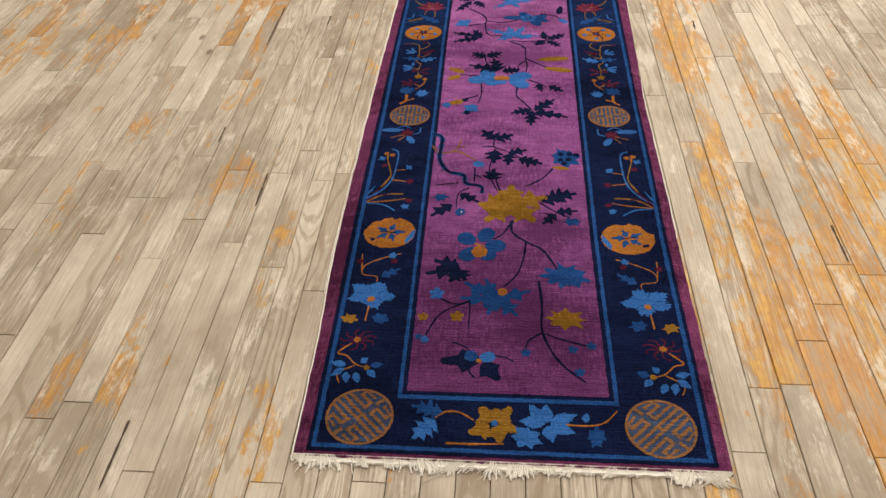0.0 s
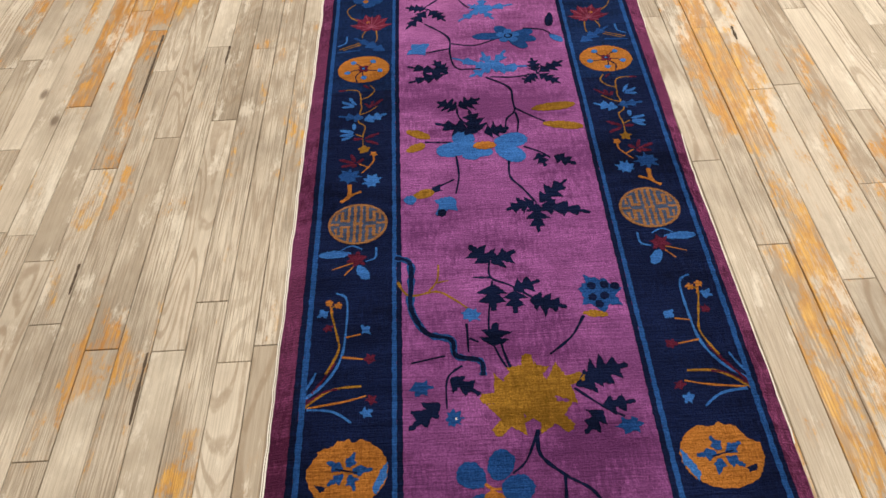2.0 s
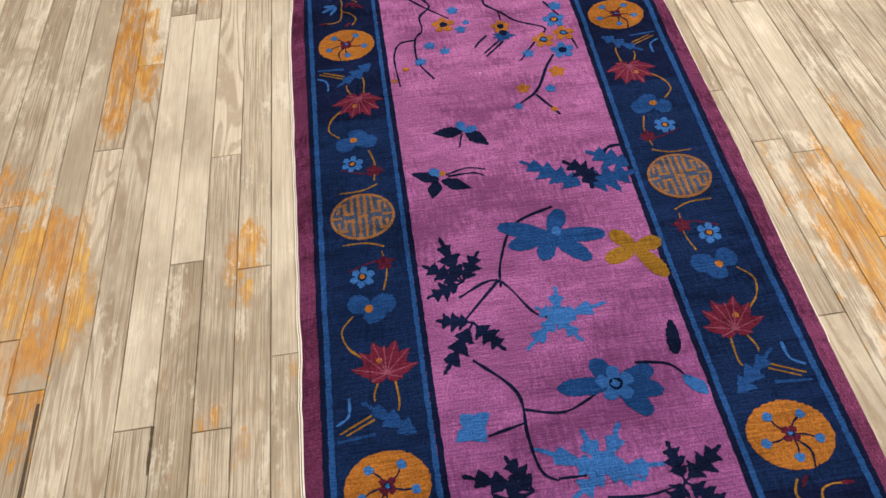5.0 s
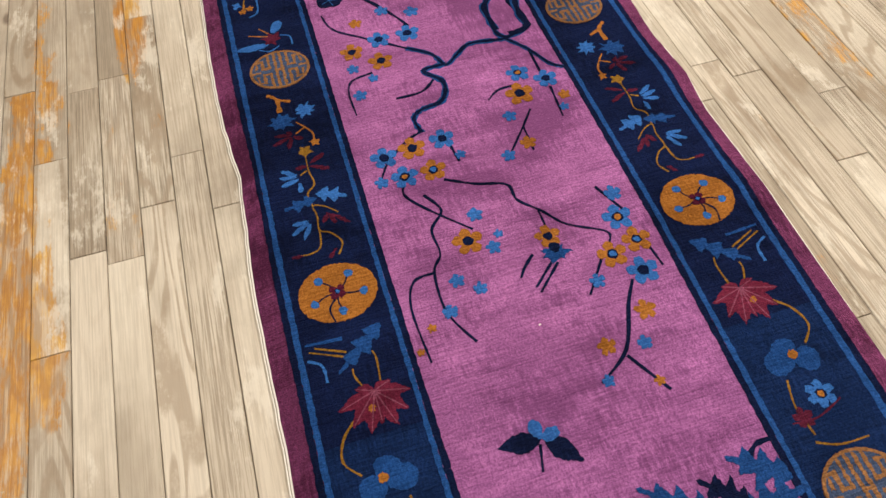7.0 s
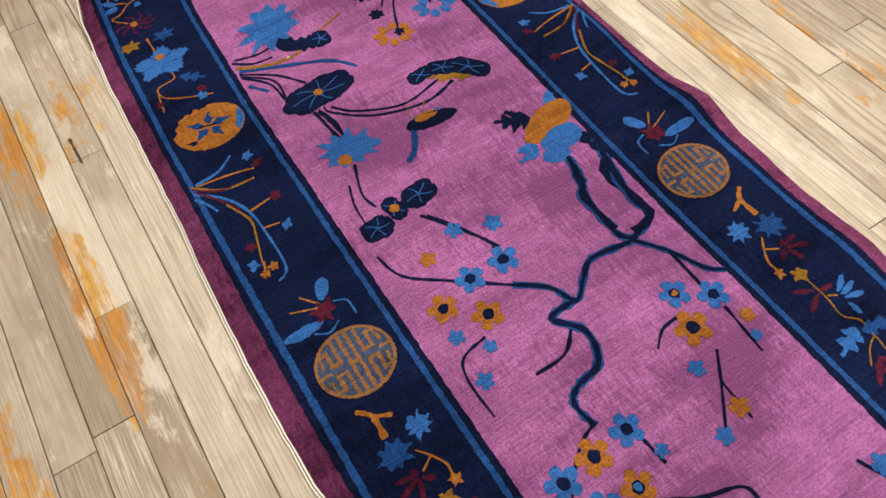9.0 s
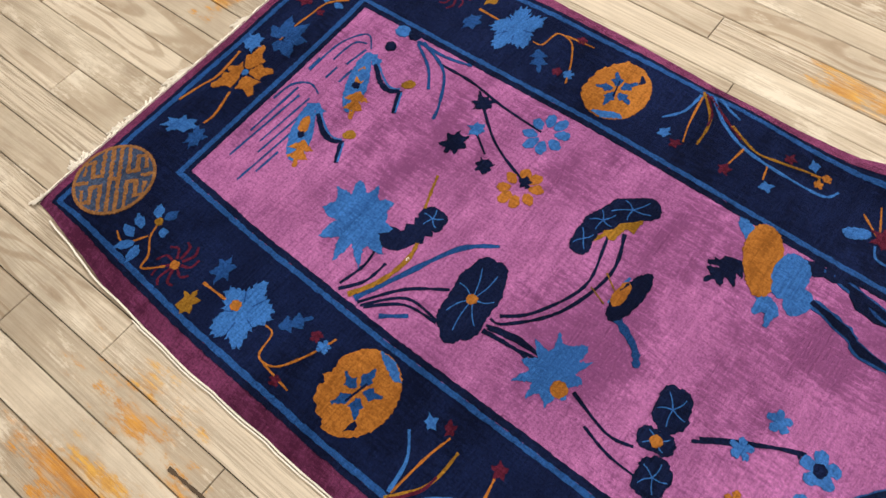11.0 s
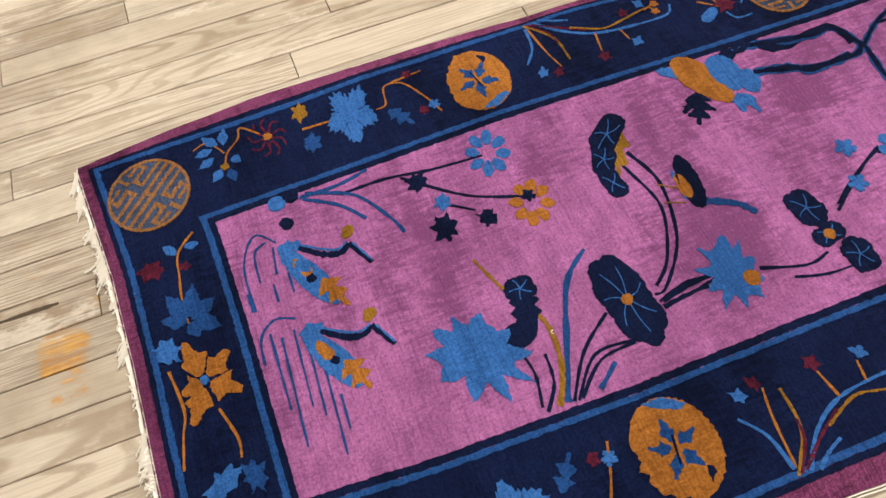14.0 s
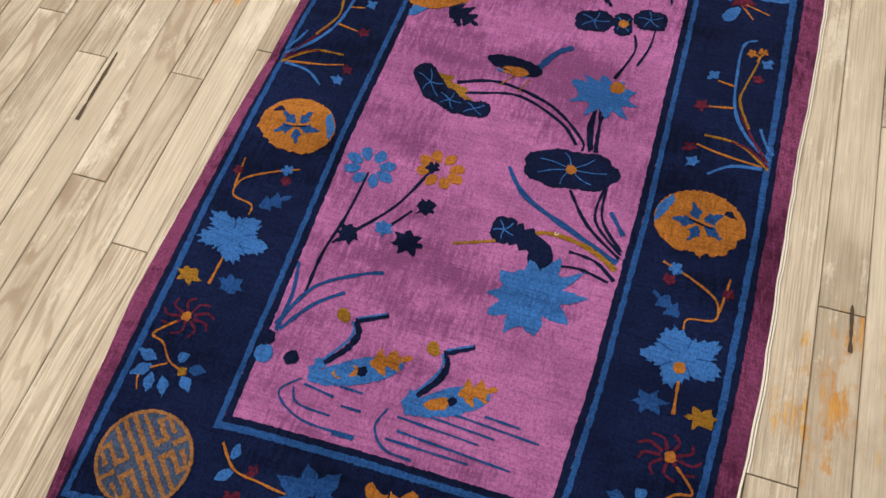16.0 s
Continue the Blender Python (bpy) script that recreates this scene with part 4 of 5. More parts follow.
leaf((-0.022, 0.384), (-0.041, 0.340), 0.04, BLUE, 3)
leaf((-0.022, 0.384), (-0.102, 0.385), 0.04, BLUE, 3)
disc((-0.010, 0.404), 0.011, ORANGE)
stem([(0.012, 0.639), (0.011, 0.599), (0.045, 0.565), (0.083, 0.537), (0.114, 0.470)], 0.006, INK)
stem([(0.043, 0.565), (0.037, 0.513), (0.022, 0.460), (-0.007, 0.419)], 0.005, INK)
stem([(0.069, 0.441), (0.074, 0.367), (0.073, 0.298), (0.102, 0.225), (0.151, 0.176)], 0.006, INK)
stem([(0.072, 0.295), (0.045, 0.274), (0.038, 0.250)], 0.004, INK)
stem([(0.080, 0.292), (0.120, 0.276), (0.171, 0.262)], 0.004, INK)
blossom((0.038, 0.242), 0.01, BLUE, None, 5)
blossom((0.169, 0.264), 0.01, BLUE, None, 5)
blossom((0.132, 0.254), 0.01, BLUE, None, 5)
blossom((0.142, 0.199), 0.01, BLUE, None, 5)
bloom((0.126, 0.460), (0.066, 0.457), 0.042, BLUE, 9, 0.5)
leaf((0.122, 0.460), (0.182, 0.445), 0.05, BLUE, 3)
bloom((0.122, 0.334), (0.073, 0.336), 0.031, GOLD, 8, 0.45)
leaf((-0.103, 0.474), (-0.181, 0.456), 0.045, INK, 3)
leaf((-0.107, 0.478), (-0.165, 0.500), 0.045, INK, 3)
leaf((-0.106, 0.466), (-0.126, 0.431), 0.045, INK, 3)
leaf((-0.103, 0.470), (-0.092, 0.436), 0.045, INK, 3)
petal((-0.074, 0.558), (-0.113, 0.585), 0.045, BLUE)
petal((-0.059, 0.563), (-0.040, 0.609), 0.045, BLUE)
petal((-0.052, 0.551), (-0.002, 0.551), 0.045, BLUE)
petal((-0.058, 0.541), (-0.034, 0.504), 0.045, BLUE)
petal((-0.072, 0.541), (-0.104, 0.502), 0.045, BLUE)
stem([(-0.089, 0.577), (-0.064, 0.551), (-0.022, 0.554)], 0.006, ORANGE)
stem([(-0.064, 0.551), (-0.080, 0.515)], 0.006, ORANGE)
disc((-0.063, 0.529), 0.018, ORANGE)
disc((-0.061, 0.529), 0.008, INK)
leaf((0.008, 0.700), (-0.073, 0.695), 0.085, GOLD, 3)
leaf((0.008, 0.700), (0.009, 0.775), 0.085, GOLD, 3)
leaf((0.008, 0.700), (0.098, 0.729), 0.085, GOLD, 3)
leaf((0.008, 0.700), (0.066, 0.636), 0.085, GOLD, 3)
leaf((0.008, 0.700), (-0.054, 0.633), 0.085, GOLD, 3)
leaf((0.008, 0.700), (-0.027, 0.737), 0.085, GOLD, 3)
stem([(-0.013, 0.731), (-0.027, 0.781), (-0.035, 0.839)], 0.005, INK)
stem([(0.012, 0.639), (-0.010, 0.592), (-0.033, 0.572)], 0.004, INK)
leaf((0.082, 0.711), (0.157, 0.738), 0.04, INK, 3)
stem([(0.078, 0.707), (0.117, 0.673), (0.148, 0.654)], 0.004, INK)
leaf((0.117, 0.673), (0.170, 0.679), 0.03, INK, 3)
leaf((0.116, 0.665), (0.082, 0.628), 0.035, INK, 3)
bloom((0.154, 0.639), (0.177, 0.640), 0.016, BLUE, 6, 0.4)
leaf((-0.136, 0.692), (-0.185, 0.648), 0.04, INK, 3)
leaf((-0.118, 0.735), (-0.070, 0.703), 0.035, INK, 3)
bloom((-0.115, 0.664), (-0.099, 0.665), 0.017, BLUE, 8, 0.4)
bloom((-0.165, 0.719), (-0.144, 0.720), 0.017, BLUE, 6, 0.4)
stem([(-0.180, 0.767), (-0.124, 0.778)], 0.004, INK)
stem([(-0.097, 0.758), (-0.122, 0.735), (-0.125, 0.681)], 0.004, INK)
bough([(-0.208, 0.995), (-0.181, 0.981), (-0.179, 0.930), (-0.179, 0.876), (-0.154, 0.825), (-0.113, 0.809), (-0.106, 0.777), (-0.067, 0.765), (-0.064, 0.737)], 0.014)
stem([(-0.203, 0.938), (-0.182, 0.906), (-0.134, 0.912), (-0.104, 0.893), (-0.079, 0.870)], 0.006, GOLD)
stem([(-0.147, 0.914), (-0.132, 0.938), (-0.129, 0.974)], 0.005, GOLD)
stem([(-0.132, 0.932), (-0.112, 0.936)], 0.004, GOLD)
bloom((-0.076, 0.858), (-0.056, 0.860), 0.017, SKY, 7, 0.4)
stem([(-0.085, 0.840), (-0.085, 0.782)], 0.0045, INK)
stem([(-0.082, 0.810), (-0.067, 0.802)], 0.0045, INK)
leaf((-0.036, 0.973), (-0.071, 1.017), 0.05, INK, 3)
leaf((-0.033, 0.972), (0.015, 0.998), 0.045, INK, 3)
stem([(-0.036, 0.975), (-0.036, 0.938), (-0.002, 0.917), (0.042, 0.881)], 0.0045, INK)
stem([(-0.036, 0.938), (-0.068, 0.940)], 0.0045, INK)
stem([(-0.034, 0.930), (-0.048, 0.832), (-0.037, 0.778), (-0.021, 0.743)], 0.0045, INK)
leaf((-0.033, 0.921), (-0.037, 0.863), 0.05, INK, 3)
leaf((0.002, 0.905), (0.001, 0.856), 0.04, INK, 3)
leaf((0.001, 0.908), (0.051, 0.925), 0.035, INK, 3)
leaf((0.029, 0.884), (0.091, 0.864), 0.045, INK, 4)
leaf((-0.043, 0.792), (-0.036, 0.839), 0.055, INK, 3)
bloom((0.149, 0.891), (0.183, 0.863), 0.041, BLUE, 7, 0.25)
disc((0.139, 0.906), 0.008, INK)
disc((0.162, 0.907), 0.008, INK)
disc((0.137, 0.881), 0.008, INK)
disc((0.158, 0.883), 0.008, INK)
disc((0.179, 0.903), 0.008, INK)
disc((0.146, 0.866), 0.008, INK)
petal((0.114, 0.850), (0.157, 0.844), 0.016, GOLD)
stem([(0.115, 0.844), (0.088, 0.803), (0.048, 0.771)], 0.005, INK)
leaf((0.101, 0.727), (0.170, 0.745), 0.055, INK, 4)
leaf((0.064, 1.119), (0.006, 1.102), 0.04, INK, 4)
leaf((0.067, 1.113), (0.063, 1.038), 0.04, INK, 4)
leaf((0.074, 1.118), (0.136, 1.176), 0.04, INK, 4)
leaf((0.076, 1.109), (0.169, 1.082), 0.04, INK, 4)
stem([(0.026, 1.239), (0.024, 1.192), (0.045, 1.158), (0.068, 1.116)], 0.005, INK)
petal((-0.037, 1.290), (-0.123, 1.276), 0.05, SKY)
petal((-0.040, 1.308), (-0.087, 1.322), 0.05, SKY)
petal((-0.000, 1.297), (0.071, 1.302), 0.05, SKY)
petal((0.002, 1.283), (0.059, 1.239), 0.05, SKY)
petal((-0.024, 1.287), (-0.029, 1.255), 0.05, SKY)
petal((-0.027, 1.298), (-0.062, 1.251), 0.05, SKY)
disc((-0.021, 1.288), 0.024, ORANGE, "heart", 0.0042, 0.012)
leaf((-0.032, 1.331), (-0.123, 1.368), 0.045, INK, 4)
leaf((-0.028, 1.335), (-0.048, 1.403), 0.045, INK, 4)
leaf((-0.018, 1.329), (0.036, 1.339), 0.045, INK, 4)
leaf((-0.073, 1.410), (-0.117, 1.440), 0.045, INK, 4)
leaf((-0.068, 1.415), (-0.019, 1.440), 0.045, INK, 4)
stem([(-0.073, 1.410), (-0.068, 1.378), (-0.034, 1.331)], 0.005, INK)
stem([(-0.082, 1.264), (-0.079, 1.203), (-0.088, 1.153)], 0.005, INK)
leaf((-0.095, 1.145), (-0.127, 1.097), 0.042, SKY, 2)
disc((-0.117, 1.103), 0.009, INK)
petal((-0.173, 1.150), (-0.130, 1.164), 0.028, GOLD)
disc((-0.179, 1.142), 0.012, SKY)
leaf((-0.132, 1.162), (-0.117, 1.183), 0.02, INK, 2)
stem([(-0.122, 1.175), (-0.089, 1.194)], 0.004, INK)
petal((-0.186, 1.348), (-0.134, 1.322), 0.026, GOLD)
petal((-0.185, 1.283), (-0.145, 1.303), 0.026, GOLD)
stem([(-0.146, 1.309), (-0.091, 1.304)], 0.004, INK)
stem([(0.060, 1.278), (0.092, 1.259), (0.112, 1.239)], 0.0045, INK)
leaf((0.086, 1.254), (0.100, 1.214), 0.03, INK, 3)
leaf((0.120, 1.245), (0.161, 1.216), 0.035, INK, 3)
petal((0.090, 1.394), (0.187, 1.404), 0.03, GOLD)
petal((0.109, 1.346), (0.194, 1.329), 0.028, GOLD)
stem([(-0.001, 1.518), (0.048, 1.476), (0.052, 1.425), (0.052, 1.389), (0.033, 1.366), (0.027, 1.324)], 0.005, INK)
stem([(0.053, 1.401), (0.079, 1.379), (0.114, 1.352)], 0.0045, INK)
stem([(0.054, 1.386), (0.057, 1.354), (0.048, 1.305)], 0.0045, INK)
leaf((0.015, 1.554), (-0.076, 1.602), 0.03, SKY, 3)
leaf((0.015, 1.554), (-0.003, 1.619), 0.03, SKY, 3)
leaf((0.015, 1.554), (0.054, 1.622), 0.03, SKY, 3)
leaf((0.015, 1.554), (0.101, 1.552), 0.03, SKY, 3)
leaf((0.015, 1.554), (-0.038, 1.523), 0.03, SKY, 3)
leaf((0.015, 1.554), (0.067, 1.533), 0.03, SKY, 3)
leaf((0.117, 1.530), (0.111, 1.583), 0.034, INK, 4)
stem([(0.118, 1.523), (0.115, 1.546)], 0.004, INK)
leaf((0.125, 1.528), (0.185, 1.567), 0.034, INK, 4)
stem([(0.118, 1.523), (0.144, 1.540)], 0.004, INK)
leaf((0.124, 1.517), (0.167, 1.479), 0.034, INK, 4)
stem([(0.118, 1.523), (0.138, 1.505)], 0.004, INK)
leaf((0.114, 1.518), (0.084, 1.487), 0.034, INK, 4)
stem([(0.118, 1.523), (0.104, 1.508)], 0.004, INK)
leaf((-0.091, 1.548), (-0.119, 1.598), 0.034, INK, 4)
stem([(-0.087, 1.542), (-0.100, 1.564)], 0.004, INK)
leaf((-0.098, 1.547), (-0.183, 1.579), 0.034, INK, 4)
stem([(-0.087, 1.542), (-0.125, 1.557)], 0.004, INK)
leaf((-0.098, 1.539), (-0.180, 1.516), 0.034, INK, 4)
stem([(-0.087, 1.542), (-0.125, 1.531)], 0.004, INK)
leaf((-0.134, 1.907), (-0.157, 1.996), 0.034, INK, 4)
stem([(-0.131, 1.897), (-0.141, 1.935)], 0.004, INK)
leaf((-0.139, 1.902), (-0.194, 1.942), 0.034, INK, 4)
stem([(-0.131, 1.897), (-0.156, 1.915)], 0.004, INK)
leaf((-0.139, 1.894), (-0.194, 1.876), 0.034, INK, 4)
stem([(-0.131, 1.897), (-0.156, 1.888)], 0.004, INK)
leaf((-0.127, 1.903), (-0.095, 1.956), 0.034, INK, 4)
stem([(-0.131, 1.897), (-0.116, 1.920)], 0.004, INK)
leaf((-0.133, 1.809), (-0.184, 1.735), 0.034, INK, 4)
stem([(-0.126, 1.819), (-0.150, 1.784)], 0.004, INK)
leaf((-0.121, 1.812), (-0.084, 1.761), 0.034, INK, 4)
stem([(-0.126, 1.819), (-0.109, 1.795)], 0.004, INK)
leaf((-0.133, 1.821), (-0.186, 1.832), 0.034, INK, 4)
stem([(-0.126, 1.819), (-0.151, 1.824)], 0.004, INK)
stem([(-0.137, 1.753), (-0.081, 1.690), (-0.079, 1.622), (-0.071, 1.568), (-0.050, 1.551)], 0.005, INK)
stem([(-0.075, 1.661), (-0.020, 1.648), (0.032, 1.668)], 0.0045, INK)
bloom((-0.155, 1.646), (-0.183, 1.627), 0.03, SKY, 4, 0.5)
stem([(-0.135, 1.629), (-0.077, 1.641)], 0.0045, INK)
stem([(-0.050, 1.554), (-0.011, 1.552)], 0.004, INK)
stem([(0.009, 1.519), (0.064, 1.513), (0.112, 1.521)], 0.004, INK)
petal((0.066, 1.680), (-0.021, 1.685), 0.034, BLUE)
petal((0.066, 1.680), (0.040, 1.725), 0.034, BLUE)
petal((0.066, 1.680), (0.129, 1.697), 0.034, BLUE)
petal((0.066, 1.680), (0.133, 1.659), 0.034, BLUE)
petal((0.066, 1.680), (0.105, 1.624), 0.034, BLUE)
blossom((0.066, 1.680), 0.028, SKY, SKY, 5)
stem([(0.024, 1.692), (0.051, 1.685)], 0.004, ORANGE)
stem([(0.092, 1.658), (0.106, 1.641)], 0.004, ORANGE)
stem([(0.104, 1.710), (0.154, 1.699), (0.179, 1.664)], 0.0045, INK)
petal((0.167, 1.677), (0.196, 1.645), 0.024, SKY)
petal((0.181, 1.773), (0.169, 1.713), 0.024, INK)
leaf((0.007, 1.806), (-0.052, 1.756), 0.028, SKY, 3)
leaf((0.007, 1.806), (0.092, 1.822), 0.028, SKY, 3)
leaf((0.007, 1.806), (0.018, 1.865), 0.028, SKY, 3)
leaf((0.007, 1.806), (0.037, 1.758), 0.028, SKY, 3)
leaf((0.007, 1.806), (-0.023, 1.831), 0.028, SKY, 3)
stem([(0.050, 2.030), (-0.024, 2.001), (-0.061, 1.928), (-0.070, 1.877)], 0.005, INK)
stem([(-0.141, 1.868), (-0.074, 1.892), (-0.028, 1.823), (-0.000, 1.807)], 0.0045, INK)
stem([(-0.074, 1.889), (-0.137, 1.826)], 0.0045, INK)
petal((0.034, 1.969), (-0.054, 2.001), 0.036, BLUE)
petal((0.034, 1.969), (-0.042, 1.954), 0.036, BLUE)
petal((0.034, 1.969), (0.010, 1.918), 0.036, BLUE)
petal((0.034, 1.969), (0.090, 1.907), 0.036, BLUE)
petal((0.034, 1.969), (0.127, 1.956), 0.036, BLUE)
petal((0.034, 1.969), (0.063, 2.022), 0.036, BLUE)
stem([(-0.004, 1.982), (0.034, 1.969), (0.075, 1.970)], 0.005, GOLD)
disc((0.045, 1.975), 0.009, SKY)
petal((0.169, 1.919), (0.136, 1.959), 0.034, GOLD)
petal((0.169, 1.919), (0.113, 1.900), 0.034, GOLD)
petal((0.169, 1.919), (0.204, 1.854), 0.034, GOLD)
petal((0.169, 1.919), (0.215, 1.928), 0.034, GOLD)
leaf((-0.075, 2.245), (-0.136, 2.250), 0.03, INK, 1)
leaf((-0.071, 2.245), (-0.032, 2.200), 0.03, INK, 1)
petal((-0.075, 2.245), (-0.080, 2.274), 0.02, SKY)
petal((-0.075, 2.245), (-0.048, 2.251), 0.02, SKY)
stem([(-0.072, 2.258), (-0.070, 2.238)], 0.004, ORANGE)
stem([(-0.079, 2.239), (-0.089, 2.203)], 0.004, INK)
leaf((-0.138, 2.127), (-0.187, 2.151), 0.026, INK, 1)
leaf((-0.135, 2.126), (-0.082, 2.096), 0.026, INK, 1)
leaf((-0.142, 2.125), (-0.157, 2.084), 0.026, INK, 1)
petal((-0.136, 2.136), (-0.151, 2.157), 0.02, SKY)
disc((-0.130, 2.142), 0.006, ORANGE)
stem([(-0.125, 2.137), (-0.084, 2.148), (-0.050, 2.139)], 0.004, INK)
stem([(-0.121, 2.133), (-0.075, 2.134), (-0.055, 2.124)], 0.004, INK)
leaf((0.113, 2.071), (0.014, 2.149), 0.05, BLUE, 5)
leaf((0.211, 2.101), (0.140, 2.151), 0.05, BLUE, 4)
leaf((0.129, 2.070), (0.222, 2.086), 0.06, BLUE, 4)
leaf((0.145, 2.084), (0.093, 2.134), 0.045, INK, 4)
leaf((0.138, 2.102), (0.131, 2.058), 0.035, INK, 3)
stem([(0.168, 2.136), (0.188, 2.153), (0.218, 2.154)], 0.008, INK)
bough([(0.172, 3.194), (0.143, 3.108), (0.140, 3.038), (0.151, 3.015), (0.083, 3.024), (0.051, 3.004), (0.020, 2.981), (0.002, 3.019), (-0.039, 3.052)], 0.013)
bough([(0.224, 3.180), (0.201, 3.076), (0.202, 3.036), (0.151, 3.015)], 0.015)
bough([(0.021, 2.983), (-0.026, 2.978), (0.001, 2.937), (-0.015, 2.890), (-0.059, 2.879), (-0.077, 2.861), (-0.072, 2.825)], 0.014)
stem([(-0.012, 2.952), (-0.044, 2.925), (-0.094, 2.923)], 0.006, INK)
bough([(0.151, 3.015), (0.183, 2.970), (0.205, 2.921), (0.227, 2.902)], 0.01)
stem([(0.183, 2.970), (0.180, 2.903)], 0.006, INK)
stem([(-0.039, 3.052), (-0.111, 3.109), (-0.163, 3.153), (-0.177, 3.202)], 0.005, INK)
stem([(-0.017, 3.115), (-0.045, 3.174), (-0.076, 3.224)], 0.005, INK)
stem([(-0.118, 3.006), (-0.160, 2.996), (-0.173, 2.964), (-0.172, 2.905)], 0.0045, INK)
stem([(-0.075, 2.828), (-0.106, 2.814), (-0.149, 2.775), (-0.175, 2.727)], 0.005, INK)
stem([(-0.128, 2.732), (-0.139, 2.702), (-0.111, 2.661), (-0.053, 2.600)], 0.005, INK)
stem([(-0.109, 2.691), (-0.090, 2.652), (-0.116, 2.619), (-0.116, 2.572), (-0.135, 2.541), (-0.137, 2.469), (-0.110, 2.409)], 0.005, INK)
stem([(-0.135, 2.541), (-0.170, 2.535), (-0.186, 2.489), (-0.182, 2.397)], 0.0045, INK)
stem([(-0.067, 2.712), (-0.020, 2.686), (0.029, 2.668), (0.034, 2.633), (0.063, 2.600), (0.092, 2.562), (0.146, 2.529), (0.142, 2.508)], 0.005, INK)
stem([(0.059, 2.601), (0.059, 2.564)], 0.0045, INK)
stem([(0.165, 2.617), (0.189, 2.561)], 0.0045, INK)
stem([(0.197, 2.483), (0.202, 2.443)], 0.0045, INK)
stem([(0.147, 2.435), (0.124, 2.400), (0.088, 2.331), (0.034, 2.294)], 0.006, INK)
stem([(0.085, 2.322), (0.120, 2.256)], 0.005, INK)
stem([(0.128, 2.818), (0.101, 2.782), (0.047, 2.715)], 0.0045, INK)
stem([(0.101, 2.782), (0.099, 2.724)], 0.0045, INK)
stem([(0.126, 2.883), (0.089, 2.880), (0.063, 2.861)], 0.0045, INK)
stem([(0.183, 2.860), (0.177, 2.783)], 0.0045, INK)
stem([(-0.034, 2.779), (-0.030, 2.741)], 0.005, INK)
stem([(0.125, 2.493), (0.076, 2.430)], 0.0045, INK)
blossom((-0.084, 3.094), 0.022, SKY, NAVY, 5)
blossom((-0.025, 3.095), 0.023, SKY, NAVY, 5)
blossom((-0.151, 2.790), 0.023, SKY, NAVY, 5)
blossom((-0.128, 2.738), 0.023, SKY, ORANGE, 5)
blossom((-0.043, 2.800), 0.022, SKY, NAVY, 5)
blossom((0.139, 2.913), 0.022, SKY, ORANGE, 5)
blossom((0.183, 2.882), 0.022, SKY, NAVY, 5)
blossom((0.174, 2.549), 0.024, SKY, ORANGE, 5)
blossom((0.169, 2.445), 0.024, SKY, NAVY, 5)
blossom((-0.057, 3.179), 0.014, SKY, None, 5)
blossom((-0.000, 3.157), 0.015, SKY, None, 5)
blossom((-0.151, 3.027), 0.012, SKY, None, 5)
blossom((-0.120, 2.991), 0.01, SKY, None, 5)
blossom((-0.154, 2.953), 0.013, SKY, None, 5)
blossom((-0.041, 2.626), 0.013, SKY, None, 5)
blossom((-0.033, 2.557), 0.012, SKY, None, 5)
blossom((-0.106, 2.516), 0.012, SKY, None, 5)
blossom((-0.076, 2.493), 0.011, SKY, None, 5)
blossom((-0.132, 2.468), 0.012, SKY, None, 5)
blossom((-0.168, 2.738), 0.012, SKY, None, 5)
blossom((-0.024, 2.756), 0.01, SKY, None, 5)
blossom((0.087, 2.813), 0.012, SKY, None, 5)
blossom((0.054, 2.726), 0.012, SKY, None, 5)
blossom((0.187, 2.596), 0.015, SKY, None, 5)
blossom((0.096, 2.449), 0.012, SKY, None, 5)
blossom((0.118, 2.333), 0.011, SKY, None, 5)
blossom((0.188, 2.805), 0.009, SKY, None, 5)
blossom((0.044, 2.294), 0.009, SKY, None, 5)
blossom((-0.017, 2.579), 0.008, SKY, None, 5)
blossom((-0.142, 3.075), 0.022, ORANGE, INK, 5)
blossom((-0.095, 3.032), 0.023, ORANGE, INK, 5)
blossom((-0.099, 2.796), 0.024, ORANGE, INK, 5)
blossom((-0.078, 2.737), 0.022, ORANGE, SKY, 5)
blossom((0.123, 2.859), 0.026, ORANGE, INK, 5)
blossom((-0.068, 2.580), 0.024, ORANGE, INK, 5)
blossom((0.055, 2.549), 0.02, ORANGE, INK, 5)
blossom((0.184, 2.500), 0.023, ORANGE, SKY, 5)
blossom((0.137, 2.486), 0.023, ORANGE, SKY, 5)
blossom((-0.117, 3.156), 0.013, ORANGE, None, 5)
blossom((0.096, 2.744), 0.014, ORANGE, None, 5)
blossom((0.142, 2.382), 0.016, ORANGE, None, 5)
blossom((0.064, 2.344), 0.014, ORANGE, None, 5)
blossom((-0.166, 2.450), 0.007, ORANGE, None, 5)
blossom((0.200, 2.834), 0.011, ORANGE, None, 5)
blossom((-0.192, 2.417), 0.006, ORANGE, None, 5)
blossom((0.112, 2.273), 0.008, ORANGE, None, 5)
bloom((0.054, 2.517), (0.081, 2.512), 0.02, BLUE, 7, 0.5)
disc((0.057, 2.526), 0.009, INK)
stem([(0.020, 2.525), (0.000, 2.506), (-0.012, 2.490)], 0.005, INK)
stem([(0.047, 2.506), (0.004, 2.467)], 0.005, INK)
stem([(0.052, 2.499), (0.008, 2.457)], 0.005, INK)
bloom((-0.114, 3.410), (-0.168, 3.418), 0.046, SKY, 10, 0.45)
disc((-0.128, 3.390), 0.011, ORANGE)
leaf((-0.102, 3.413), (-0.059, 3.392), 0.04, SKY, 2)
pad((-0.094, 3.550), (-0.023, 3.558), 0.041, INK, SKY, ORANGE, 7)
